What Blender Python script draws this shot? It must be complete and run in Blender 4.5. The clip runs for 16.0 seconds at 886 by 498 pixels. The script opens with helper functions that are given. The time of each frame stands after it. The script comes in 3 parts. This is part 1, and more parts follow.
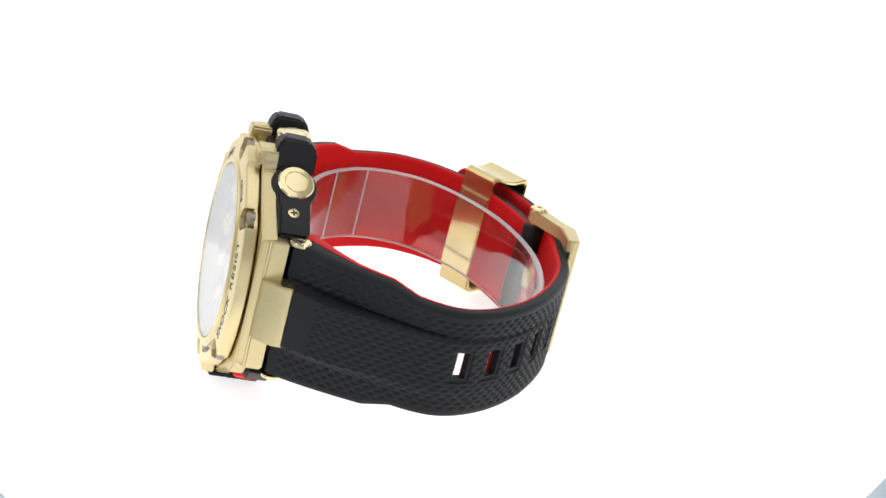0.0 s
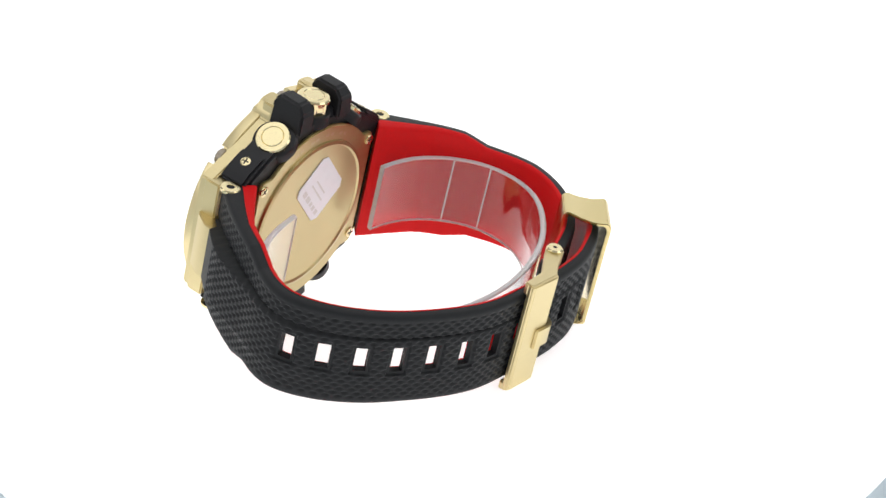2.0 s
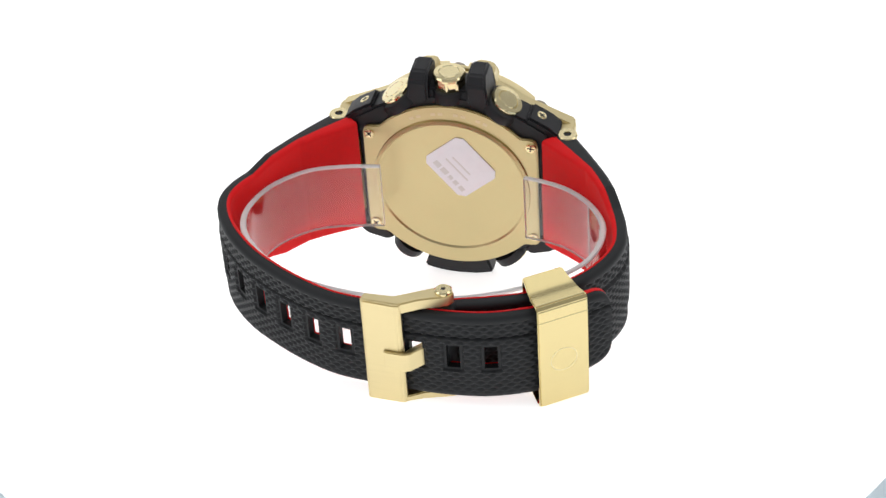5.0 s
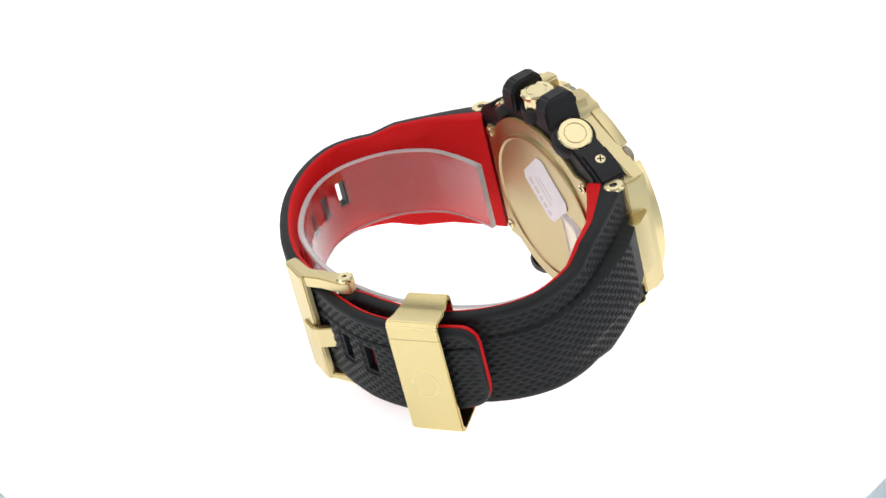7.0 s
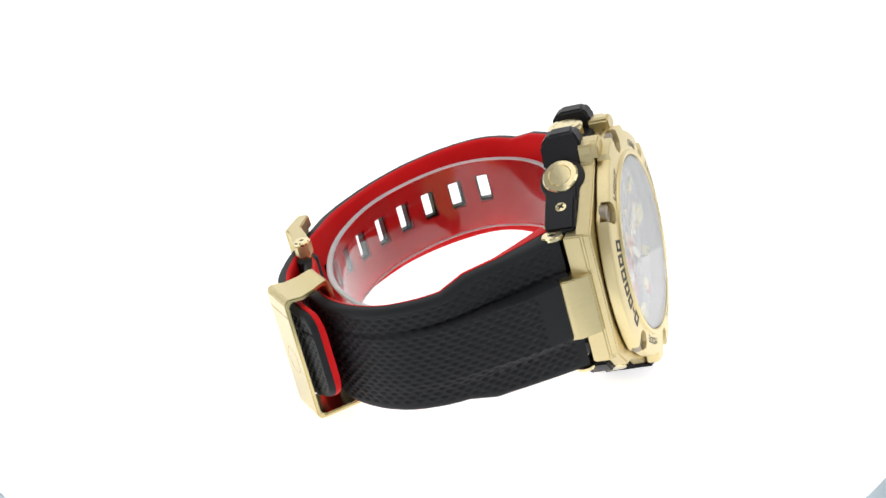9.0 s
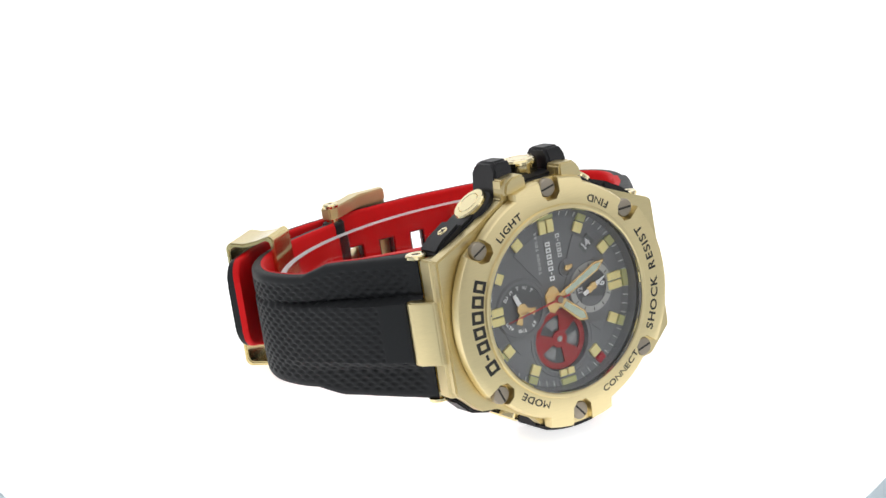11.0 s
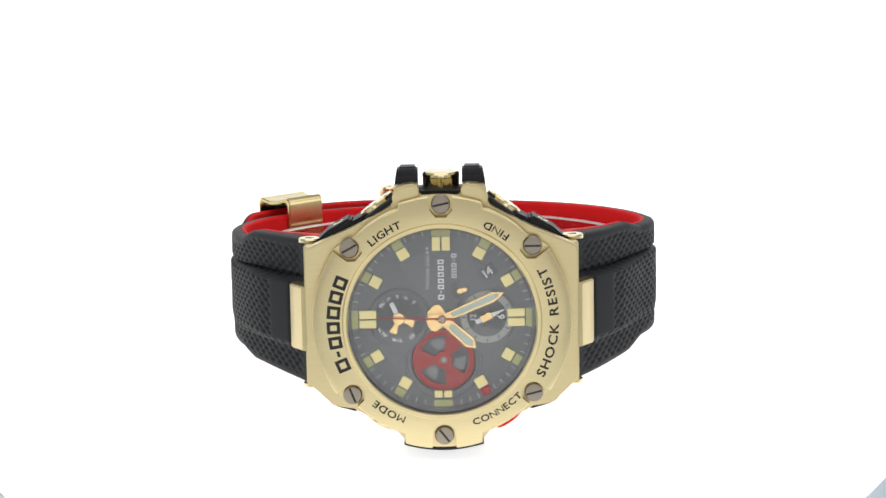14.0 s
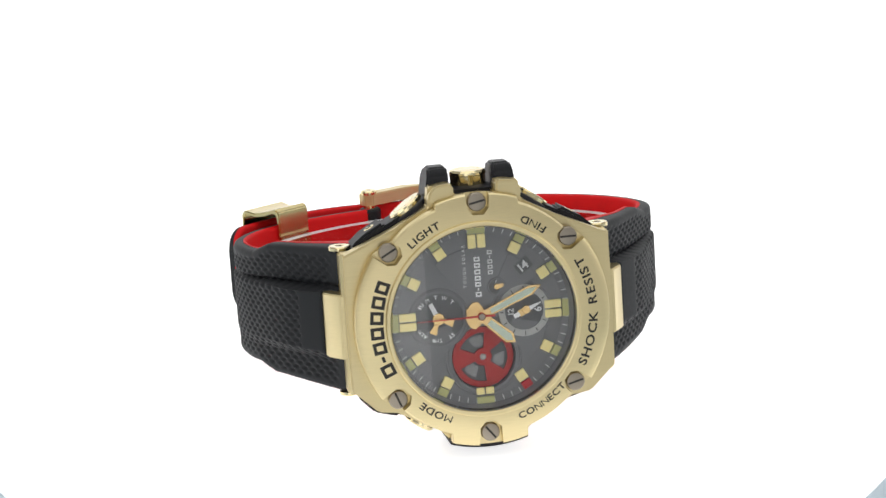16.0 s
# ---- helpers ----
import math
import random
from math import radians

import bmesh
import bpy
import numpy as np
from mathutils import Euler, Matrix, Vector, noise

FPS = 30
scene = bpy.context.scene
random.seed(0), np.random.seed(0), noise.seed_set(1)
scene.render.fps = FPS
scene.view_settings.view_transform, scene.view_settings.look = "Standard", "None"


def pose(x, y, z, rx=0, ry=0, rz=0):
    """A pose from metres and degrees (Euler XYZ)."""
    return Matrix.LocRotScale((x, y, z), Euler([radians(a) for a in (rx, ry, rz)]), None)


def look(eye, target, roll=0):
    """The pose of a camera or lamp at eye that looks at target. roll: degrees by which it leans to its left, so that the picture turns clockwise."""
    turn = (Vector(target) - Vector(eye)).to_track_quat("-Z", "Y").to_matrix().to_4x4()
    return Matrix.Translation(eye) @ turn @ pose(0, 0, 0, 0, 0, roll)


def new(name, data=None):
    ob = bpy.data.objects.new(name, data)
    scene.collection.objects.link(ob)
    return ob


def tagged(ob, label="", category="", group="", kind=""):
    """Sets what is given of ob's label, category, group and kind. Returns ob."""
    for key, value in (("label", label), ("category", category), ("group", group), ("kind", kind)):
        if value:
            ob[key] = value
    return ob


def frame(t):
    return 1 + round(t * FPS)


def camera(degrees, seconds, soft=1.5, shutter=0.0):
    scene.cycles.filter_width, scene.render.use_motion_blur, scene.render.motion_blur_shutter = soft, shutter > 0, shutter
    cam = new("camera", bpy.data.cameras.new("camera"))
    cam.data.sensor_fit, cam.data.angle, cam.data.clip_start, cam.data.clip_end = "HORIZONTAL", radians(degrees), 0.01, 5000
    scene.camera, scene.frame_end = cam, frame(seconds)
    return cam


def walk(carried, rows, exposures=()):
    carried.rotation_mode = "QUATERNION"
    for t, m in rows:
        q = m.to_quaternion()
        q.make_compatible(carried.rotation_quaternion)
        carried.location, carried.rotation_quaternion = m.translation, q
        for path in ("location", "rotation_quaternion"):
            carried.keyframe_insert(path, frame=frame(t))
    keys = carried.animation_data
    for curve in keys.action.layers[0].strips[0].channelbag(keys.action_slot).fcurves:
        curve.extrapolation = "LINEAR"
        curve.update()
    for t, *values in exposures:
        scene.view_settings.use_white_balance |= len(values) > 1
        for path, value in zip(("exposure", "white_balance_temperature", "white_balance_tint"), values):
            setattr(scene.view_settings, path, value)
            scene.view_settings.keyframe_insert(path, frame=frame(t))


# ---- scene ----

MM = 0.001
FLOOR = 0.2217          # camera height over the turntable's top
cam = camera(21.455, 16.0)
EYE = Vector((0.0, -0.435, FLOOR))
YAW, PITCH = 0.00607, -0.42925
AHEAD = Vector((math.sin(YAW) * math.cos(PITCH), math.cos(YAW) * math.cos(PITCH), math.sin(PITCH)))
STAND = look(EYE, EYE + AHEAD, -0.428)
walk(cam, [(0.0, STAND), (16.0, STAND)])

# turn of the turntable in degrees, second by second
TURN = [(0.0, 281.22), (0.5, 269.97), (1.0, 257.39), (1.5, 246.43), (2.0, 235.98), (2.5, 225.36), (3.0, 213.41), (3.5, 202.16),
        (6.0, 145.23), (6.5, 134.16), (7.0, 122.21), (7.5, 111.33), (8.0, 100.41), (8.5, 89.69),
        (10.8, 38.70), (11.0, 35.36), (11.5, 27.50), (12.0, 20.04), (12.5, 14.08), (13.0, 8.58), (13.5, 4.52), (14.0, 1.28),
        (14.3, 0.0), (14.6, 0.15), (15.0, 3.11), (15.5, 6.77), (16.0, 11.92)]

# watch space (x to six o'clock, y to the case back, z to the crown) in the turntable's space
WATCH = Matrix(((0.99952, 0.03105, -0.00293, 1.157 * MM),
                (-0.02936, 0.96845, 0.24748, -42.313 * MM),
                (0.01052, -0.24727, 0.96889, -194.629 * MM + FLOOR),
                (0, 0, 0, 1)))
# the strap leans a little against the case: its far end lies towards six o'clock and up
LEAN = Matrix(((1, 0.0338, 0, -0.304 * MM), (0, 1.0094, 0, -0.085 * MM), (0, 0.0338, 1, -0.304 * MM), (0, 0, 0, 1)))

# ---------------------------------------------------------------- light
world = bpy.data.worlds.new("studio")
scene.world = world
world.use_nodes = True
world.node_tree.nodes["Background"].inputs[0].default_value = (0.97, 0.98, 1.0, 1)
world.node_tree.nodes["Background"].inputs[1].default_value = 0.42


def softbox(name, eye, target, sx, sy, watts, colour=(1, 1, 1)):
    d = bpy.data.lights.new(name, "AREA")
    d.shape, d.size, d.size_y, d.energy, d.color = "RECTANGLE", sx, sy, watts, colour
    ob = new(name, d)
    ob.matrix_world = look(eye, target)
    return ob


softbox("softbox_overhead", (0.0, 0.0, 0.62), (0, 0, 0), 0.7, 0.6, 1.1)
softbox("softbox_side", (-0.75, -0.25, 0.42), (0, 0, 0.03), 0.5, 0.5, 1.0)
softbox("softbox_side", (0.75, -0.25, 0.42), (0, 0, 0.03), 0.5, 0.5, 1.0)
softbox("softbox_front", (0.0, -1.2, 0.12), (0, 0, 0.05), 0.8, 0.35, 0.78)


# ---------------------------------------------------------------- materials
def material(name, colour, rough=0.5, metal=0.0, spec=0.5, grain=0.0, grain_size=900.0, stretch=(1, 1, 1), bump=0.0,
             emit=0.0, rough_var=0.0, coat=0.0):
    m = bpy.data.materials.new(name)
    m.use_nodes = True
    nt = m.node_tree
    b = nt.nodes["Principled BSDF"]
    b.inputs["Base Color"].default_value = (*colour, 1)
    b.inputs["Roughness"].default_value = rough
    b.inputs["Metallic"].default_value = metal
    b.inputs["Specular IOR Level"].default_value = spec
    b.inputs["Coat Weight"].default_value = coat
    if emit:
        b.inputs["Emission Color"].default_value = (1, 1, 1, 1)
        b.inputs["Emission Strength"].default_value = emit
    if grain or bump or rough_var:
        tc = nt.nodes.new("ShaderNodeTexCoord")
        mp = nt.nodes.new("ShaderNodeMapping")
        mp.inputs["Scale"].default_value = stretch
        fine = nt.nodes.new("ShaderNodeTexNoise")
        fine.inputs["Scale"].default_value = grain_size
        fine.inputs["Detail"].default_value = 4
        wide = nt.nodes.new("ShaderNodeTexNoise")
        wide.inputs["Scale"].default_value = 90.0
        wide.inputs["Detail"].default_value = 3
        nt.links.new(tc.outputs["Object"], mp.inputs[0])
        nt.links.new(mp.outputs[0], fine.inputs["Vector"])
        nt.links.new(tc.outputs["Object"], wide.inputs["Vector"])
        add = nt.nodes.new("ShaderNodeMath")
        add.operation = "MULTIPLY_ADD"
        add.inputs[1].default_value = 0.64
        nt.links.new(wide.outputs["Fac"], add.inputs[0])
        half = nt.nodes.new("ShaderNodeMath")
        half.operation = "MULTIPLY"
        half.inputs[1].default_value = 0.64
        nt.links.new(fine.outputs["Fac"], half.inputs[0])
        nt.links.new(half.outputs[0], add.inputs[2])
        if grain:
            ramp = nt.nodes.new("ShaderNodeMapRange")
            ramp.inputs["From Min"].default_value, ramp.inputs["From Max"].default_value = 0.3, 0.7
            ramp.inputs["To Min"].default_value, ramp.inputs["To Max"].default_value = 1 - grain, 1 + grain
            nt.links.new(add.outputs[0], ramp.inputs[0])
            mul = nt.nodes.new("ShaderNodeVectorMath")
            mul.operation = "SCALE"
            mul.inputs[0].default_value = colour
            nt.links.new(ramp.outputs[0], mul.inputs["Scale"])
            nt.links.new(mul.outputs[0], b.inputs["Base Color"])
        if rough_var:
            rr = nt.nodes.new("ShaderNodeMapRange")
            rr.inputs["From Min"].default_value, rr.inputs["From Max"].default_value = 0.3, 0.7
            rr.inputs["To Min"].default_value, rr.inputs["To Max"].default_value = max(0.02, rough - rough_var), rough + rough_var
            nt.links.new(add.outputs[0], rr.inputs[0])
            nt.links.new(rr.outputs[0], b.inputs["Roughness"])
        if bump:
            bp = nt.nodes.new("ShaderNodeBump")
            bp.inputs["Strength"].default_value = bump
            bp.inputs["Distance"].default_value = 0.00004
            nt.links.new(fine.outputs["Fac"], bp.inputs["Height"])
            nt.links.new(bp.outputs[0], b.inputs["Normal"])
    return m


GOLD = (0.69, 0.58, 0.325)
M_BRUSH = material("brushed_gold", GOLD, 0.34, 1.0, grain=0.05, grain_size=700, stretch=(0.12, 1, 6), bump=0.12, rough_var=0.05)
M_RING = material("circular_brushed_gold", (0.76, 0.64, 0.36), 0.34, 1.0, grain=0.05, grain_size=1400, stretch=(0.3, 1, 3), bump=0.05, rough_var=0.05)
M_POLISH = material("polished_gold", (0.80, 0.69, 0.41), 0.13, 1.0, grain=0.03, grain_size=300, rough_var=0.04)
M_BACK = material("case_back_gold", (0.55, 0.465, 0.25), 0.30, 1.0, grain=0.03, grain_size=40, rough_var=0.02)
M_SATIN = material("satin_gold", (0.66, 0.55, 0.28), 0.16, 1.0, grain=0.02, grain_size=60, rough_var=0.02)
M_STEEL = material("bronzed_steel", (0.35, 0.305, 0.245), 0.35, 1.0, grain=0.1, grain_size=900, stretch=(5, 1, 0.3), rough_var=0.08)
M_SLOT = material("slot_dark", (0.03, 0.025, 0.02), 0.6)
M_RUBBER = material("black_rubber", (0.010, 0.011, 0.0125), 0.48, spec=0.29, grain=0.2, grain_size=1500, bump=0.25, rough_var=0.07)
M_RESIN = material("black_resin", (0.009, 0.009, 0.011), 0.42, spec=0.36, grain=0.15, grain_size=1200, bump=0.15, rough_var=0.06)
M_RED = material("red_rubber", (0.70, 0.006, 0.008), 0.55, spec=0.2, grain=0.06, grain_size=1200, bump=0.2, rough_var=0.06)
M_DIAL = material("charcoal_dial", (0.165, 0.168, 0.174), 0.45, grain=0.1, grain_size=2500, bump=0.1)
M_SUB = material("recessed_dial", (0.10, 0.102, 0.106), 0.5, grain=0.1, grain_size=2500)
M_MARK = material("light_grey_print", (0.66, 0.67, 0.67), 0.5, grain=0.04, grain_size=1800)
M_GREY = material("grey_ring", (0.42, 0.425, 0.41), 0.4, grain=0.08, grain_size=1800)
M_INDEX = material("gilt_index", (0.92, 0.80, 0.36), 0.35, 0.4, grain=0.04, grain_size=1500)
M_LUME = material("olive_lume", (0.56, 0.56, 0.24), 0.6, grain=0.05, grain_size=1500)
M_PALE = material("pale_lume", (0.56, 0.66, 0.54), 0.6, grain=0.05, grain_size=1500)
M_HAND = material("gilt_hand", (0.92, 0.64, 0.28), 0.25, 0.7, grain=0.04, grain_size=800)
M_REDDISC = material("red_lacquer", (0.36, 0.020, 0.018), 0.3, 0.25, grain=0.08, grain_size=1200, rough_var=0.08)
M_REDMARK = material("red_print", (0.50, 0.02, 0.03), 0.5, grain=0.04)
M_WHITE = material("white_print", (0.85, 0.86, 0.86), 0.55, grain=0.04, grain_size=2000)
M_INK = material("black_ink", (0.016, 0.013, 0.010), 0.5, grain=0.1, grain_size=2000)
M_STICKER = material("white_sticker", (0.90, 0.89, 0.93), 0.35, grain=0.03, grain_size=600)
M_ETCH = material("etched_gold", (0.60, 0.51, 0.33), 0.4, 1.0, grain=0.05)
M_FAINT = material("grey_print", (0.72, 0.70, 0.69), 0.5, grain=0.05)
# emission added to the acrylic to wash out contact shadows under the watch
M_TABLE = material("white_acrylic_added_glow", (0.86, 0.86, 0.86), 0.25, emit=0.74, grain=0.02, grain_size=60)
# paper and drum foot emit a little, added to hold the background white
M_SWEEP = material("white_sweep_added_glow", (0.88, 0.88, 0.88), 0.7, emit=0.45, grain=0.02, grain_size=20)
M_BENCH = material("blue_grey_bench", (0.74, 0.82, 0.86), 0.6, grain=0.06, grain_size=60)


def glassy(name, colour, rough, ior):
    m = bpy.data.materials.new(name)
    m.use_nodes = True
    b = m.node_tree.nodes["Principled BSDF"]
    b.inputs["Base Color"].default_value = (*colour, 1)
    b.inputs["Roughness"].default_value = rough
    b.inputs["IOR"].default_value = ior
    b.inputs["Transmission Weight"].default_value = 1.0
    return m


M_GLASS = glassy("coated_mineral_glass", (1, 1, 1), 0.0, 1.42)
M_CLEAR = glassy("clear_plastic", (0.985, 0.985, 0.985), 0.02, 1.45)
M_EDGE = glassy("frosted_cut_edge", (0.98, 0.98, 0.98), 0.5, 1.4)
M_EDGE.node_tree.nodes["Principled BSDF"].inputs["Transmission Weight"].default_value = 0.5


# ---------------------------------------------------------------- mesh helpers (millimetres)
def part(name, bm, mat, parent=None, label="", sharp=32, m=None):
    me = bpy.data.meshes.new(name)
    bmesh.ops.recalc_face_normals(bm, faces=bm.faces)
    bm.to_mesh(me)
    bm.free()
    me.transform(Matrix.Scale(MM, 4))
    me.materials.append(mat)
    me.shade_smooth()
    me.set_sharp_from_angle(angle=radians(sharp))
    ob = new(name, me)
    if parent:
        ob.parent = parent
    if m is not None:
        ob.matrix_local = m
    if label:
        tagged(ob, label)
    return ob


def wpart(name, bm, mat, label="", sharp=32):
    """A direct part of the watch, in watch space."""
    return part(name, bm, mat, watch, label, sharp, WATCH)


def lean(*obs):
    for ob in obs:
        for o in (ob, *ob.children_recursive):
            o.data.transform(LEAN)


def soften(bm, width, seg=2, angle=25):
    es = [e for e in bm.edges if len(e.link_faces) == 2 and e.calc_face_angle(0) > radians(angle)]
    if es and width:
        bmesh.ops.bevel(bm, geom=es, offset=width, segments=seg, affect="EDGES", clamp_overlap=True)
    return bm


def prism(poly, a, b, to=lambda u, v, w: (u, w, v), bevel=0.0, seg=2):
    """poly in (u, v), pushed from a to b along w."""
    bm = bmesh.new()
    lo = [bm.verts.new(to(u, v, a)) for u, v in poly]
    hi = [bm.verts.new(to(u, v, b)) for u, v in poly]
    n = len(poly)
    bm.faces.new(lo)
    bm.faces.new(hi[::-1])
    for i in range(n):
        bm.faces.new((lo[i], hi[i], hi[(i + 1) % n], lo[(i + 1) % n]))
    bmesh.ops.recalc_face_normals(bm, faces=bm.faces)
    return soften(bm, bevel, seg)


def xy_to(u, v, w):
    return (u, v, w)


def box(x0, x1, y0, y1, z0, z1, bevel=0.0):
    return prism([(x0, z0), (x1, z0), (x1, z1), (x0, z1)], y0, y1, bevel=bevel)


def mirror(poly):
    """The right half of an outline in (x, z), from top to bottom, closed by its mirror image."""
    return poly + [(-x, z) for x, z in reversed(poly)]


def lathe(profile, seg=64, m=None, closed=False):
    """profile of (radius, height along y)."""
    bm = bmesh.new()
    rings = []
    for r, y in profile:
        if r < 1e-6:
            rings.append([bm.verts.new((0, y, 0))])
        else:
            rings.append([bm.verts.new((r * math.cos(2 * math.pi * i / seg), y, r * math.sin(2 * math.pi * i / seg))) for i in range(seg)])
    pairs = list(zip(rings, rings[1:]))
    if closed:
        pairs.append((rings[-1], rings[0]))
    for p, q in pairs:
        for i in range(seg):
            j = (i + 1) % seg
            if len(p) == 1 and len(q) == 1:
                continue
            if len(p) == 1:
                bm.faces.new((p[0], q[i], q[j]))
            elif len(q) == 1:
                bm.faces.new((p[i], q[0], p[j]))
            else:
                bm.faces.new((p[i], q[i], q[j], p[j]))
    if m is not None:
        bm.transform(m)
    bmesh.ops.recalc_face_normals(bm, faces=bm.faces)
    return bm


def axis(centre, way, spin=0.0):
    """Turns the lathe's y axis into way and moves it to centre."""
    q = Vector((0, 1, 0)).rotation_difference(Vector(way).normalized())
    return Matrix.Translation(centre) @ q.to_matrix().to_4x4() @ Matrix.Rotation(spin, 4, "Y")


def button(r, h, edge, lip=0.0):
    """A capped cylinder with a rounded rim, from y = 0 to y = h; lip: depth of a groove in its face."""
    pr = [(0, 0), (r, 0), (r, h - edge), (r - edge * 0.3, h - edge * 0.3), (r - edge, h)]
    if lip:
        pr += [(r * 0.70, h), (r * 0.66, h - lip), (r * 0.60, h - lip), (r * 0.56, h)]
    return pr + [(0, h)]


def joined(*bms):
    out = bmesh.new()
    for b in bms:
        me = bpy.data.meshes.new("join")
        b.to_mesh(me)
        b.free()
        out.from_mesh(me)
        bpy.data.meshes.remove(me)
    return out


def carved(bm, cutter):
    """bm less cutter."""
    obs = []
    for b in (bm, cutter):
        bmesh.ops.recalc_face_normals(b, faces=b.faces)
        me = bpy.data.meshes.new("carve")
        b.to_mesh(me)
        b.free()
        obs.append(new("carve", me))
    mod = obs[0].modifiers.new("cut", "BOOLEAN")
    mod.operation, mod.solver, mod.object = "DIFFERENCE", "EXACT", obs[1]
    done = bpy.data.meshes.new_from_object(obs[0].evaluated_get(bpy.context.evaluated_depsgraph_get()))
    for o in obs:
        bpy.data.objects.remove(o)
    out = bmesh.new()
    out.from_mesh(done)
    return out


def curve(points, step):
    """Even steps along a smooth line through points; returns places, tangents and lengths."""
    p = [Vector((*q, 0)) for q in points]
    p = [2 * p[0] - p[1]] + p + [2 * p[-1] - p[-2]]
    dense = []
    for i in range(1, len(p) - 2):
        for k in range(40):
            t = k / 40
            a, b, c, d = p[i - 1], p[i], p[i + 1], p[i + 2]
            dense.append(0.5 * (2 * b + (c - a) * t + (2 * a - 5 * b + 4 * c - d) * t * t + (3 * b - a - 3 * c + d) * t ** 3))
    dense.append(p[-2])
    run = [0.0]
    for a, b in zip(dense, dense[1:]):
        run.append(run[-1] + (b - a).length)
    n = int(round(run[-1] / step))
    xs = np.linspace(0, run[-1], n + 1)
    px = np.interp(xs, run, [q.x for q in dense])
    py = np.interp(xs, run, [q.y for q in dense])
    tx, ty = np.gradient(px), np.gradient(py)
    ln = np.hypot(tx, ty)
    return px, py, tx / ln, ty / ln, xs


# ---------------------------------------------------------------- setting
def build_setting():
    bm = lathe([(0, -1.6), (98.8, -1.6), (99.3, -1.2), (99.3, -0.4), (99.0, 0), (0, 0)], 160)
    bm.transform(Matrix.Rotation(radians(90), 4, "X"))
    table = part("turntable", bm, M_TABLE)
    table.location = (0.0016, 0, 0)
    # the top's glow is only material emission, no lamp sits beneath
    tagged(table, "round white acrylic turntable with added glow", "turntable")
    bm = lathe([(0, -14), (96.5, -14), (98.2, -13), (98.6, -11), (98.6, -1.62), (0, -1.62)], 160)
    bm.transform(Matrix.Rotation(radians(90), 4, "X"))
    part("rim", bm, M_BENCH, table, "blue-grey plastic rim")
    bm = lathe([(0, -26), (60, -26), (60, -14.01), (0, -14.01)], 64)
    bm.transform(Matrix.Rotation(radians(90), 4, "X"))
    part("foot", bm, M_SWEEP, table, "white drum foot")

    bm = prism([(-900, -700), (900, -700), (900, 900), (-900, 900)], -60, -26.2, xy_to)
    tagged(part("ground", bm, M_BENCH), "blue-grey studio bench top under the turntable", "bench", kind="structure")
    # white paper sweep rising behind the turntable; its own glow is added
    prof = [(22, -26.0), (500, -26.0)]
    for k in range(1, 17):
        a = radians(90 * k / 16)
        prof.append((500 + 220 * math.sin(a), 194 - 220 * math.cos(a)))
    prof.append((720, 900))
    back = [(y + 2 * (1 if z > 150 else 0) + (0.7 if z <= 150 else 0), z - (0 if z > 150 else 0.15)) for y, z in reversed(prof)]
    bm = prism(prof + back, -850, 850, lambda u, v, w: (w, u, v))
    tagged(part("backdrop", bm, M_SWEEP), "seamless white paper sweep with added glow", "backdrop", kind="structure")
    return table


turntable = build_setting()
watch = new("wristwatch")
tagged(watch, "gold-toned wristwatch with black and red rubber strap, standing on its side", "watch")


# ---------------------------------------------------------------- case
def bezel_radius(phi):
    x, z = math.cos(phi), math.sin(phi)
    r = 22.9
    side = max(0.0, abs(x) - 0.72) / 0.1
    r += 1.45 * min(1.0, side)
    tab = 23.9 if z > 0 else 24.6
    if abs(x * tab) < 7.9 and abs(z) > 0.5:
        r = tab
    return r


def bezel_face(r):
    return -1.0 + 0.45 * (max(0.0, r - 18.85) / 4.5) ** 1.6


SCREWS = [(17.1, 14.05), (-17.1, 14.05), (17.1, -14.05), (-17.1, -14.05), (0.1, 22.13), (0.1, -22.13)]


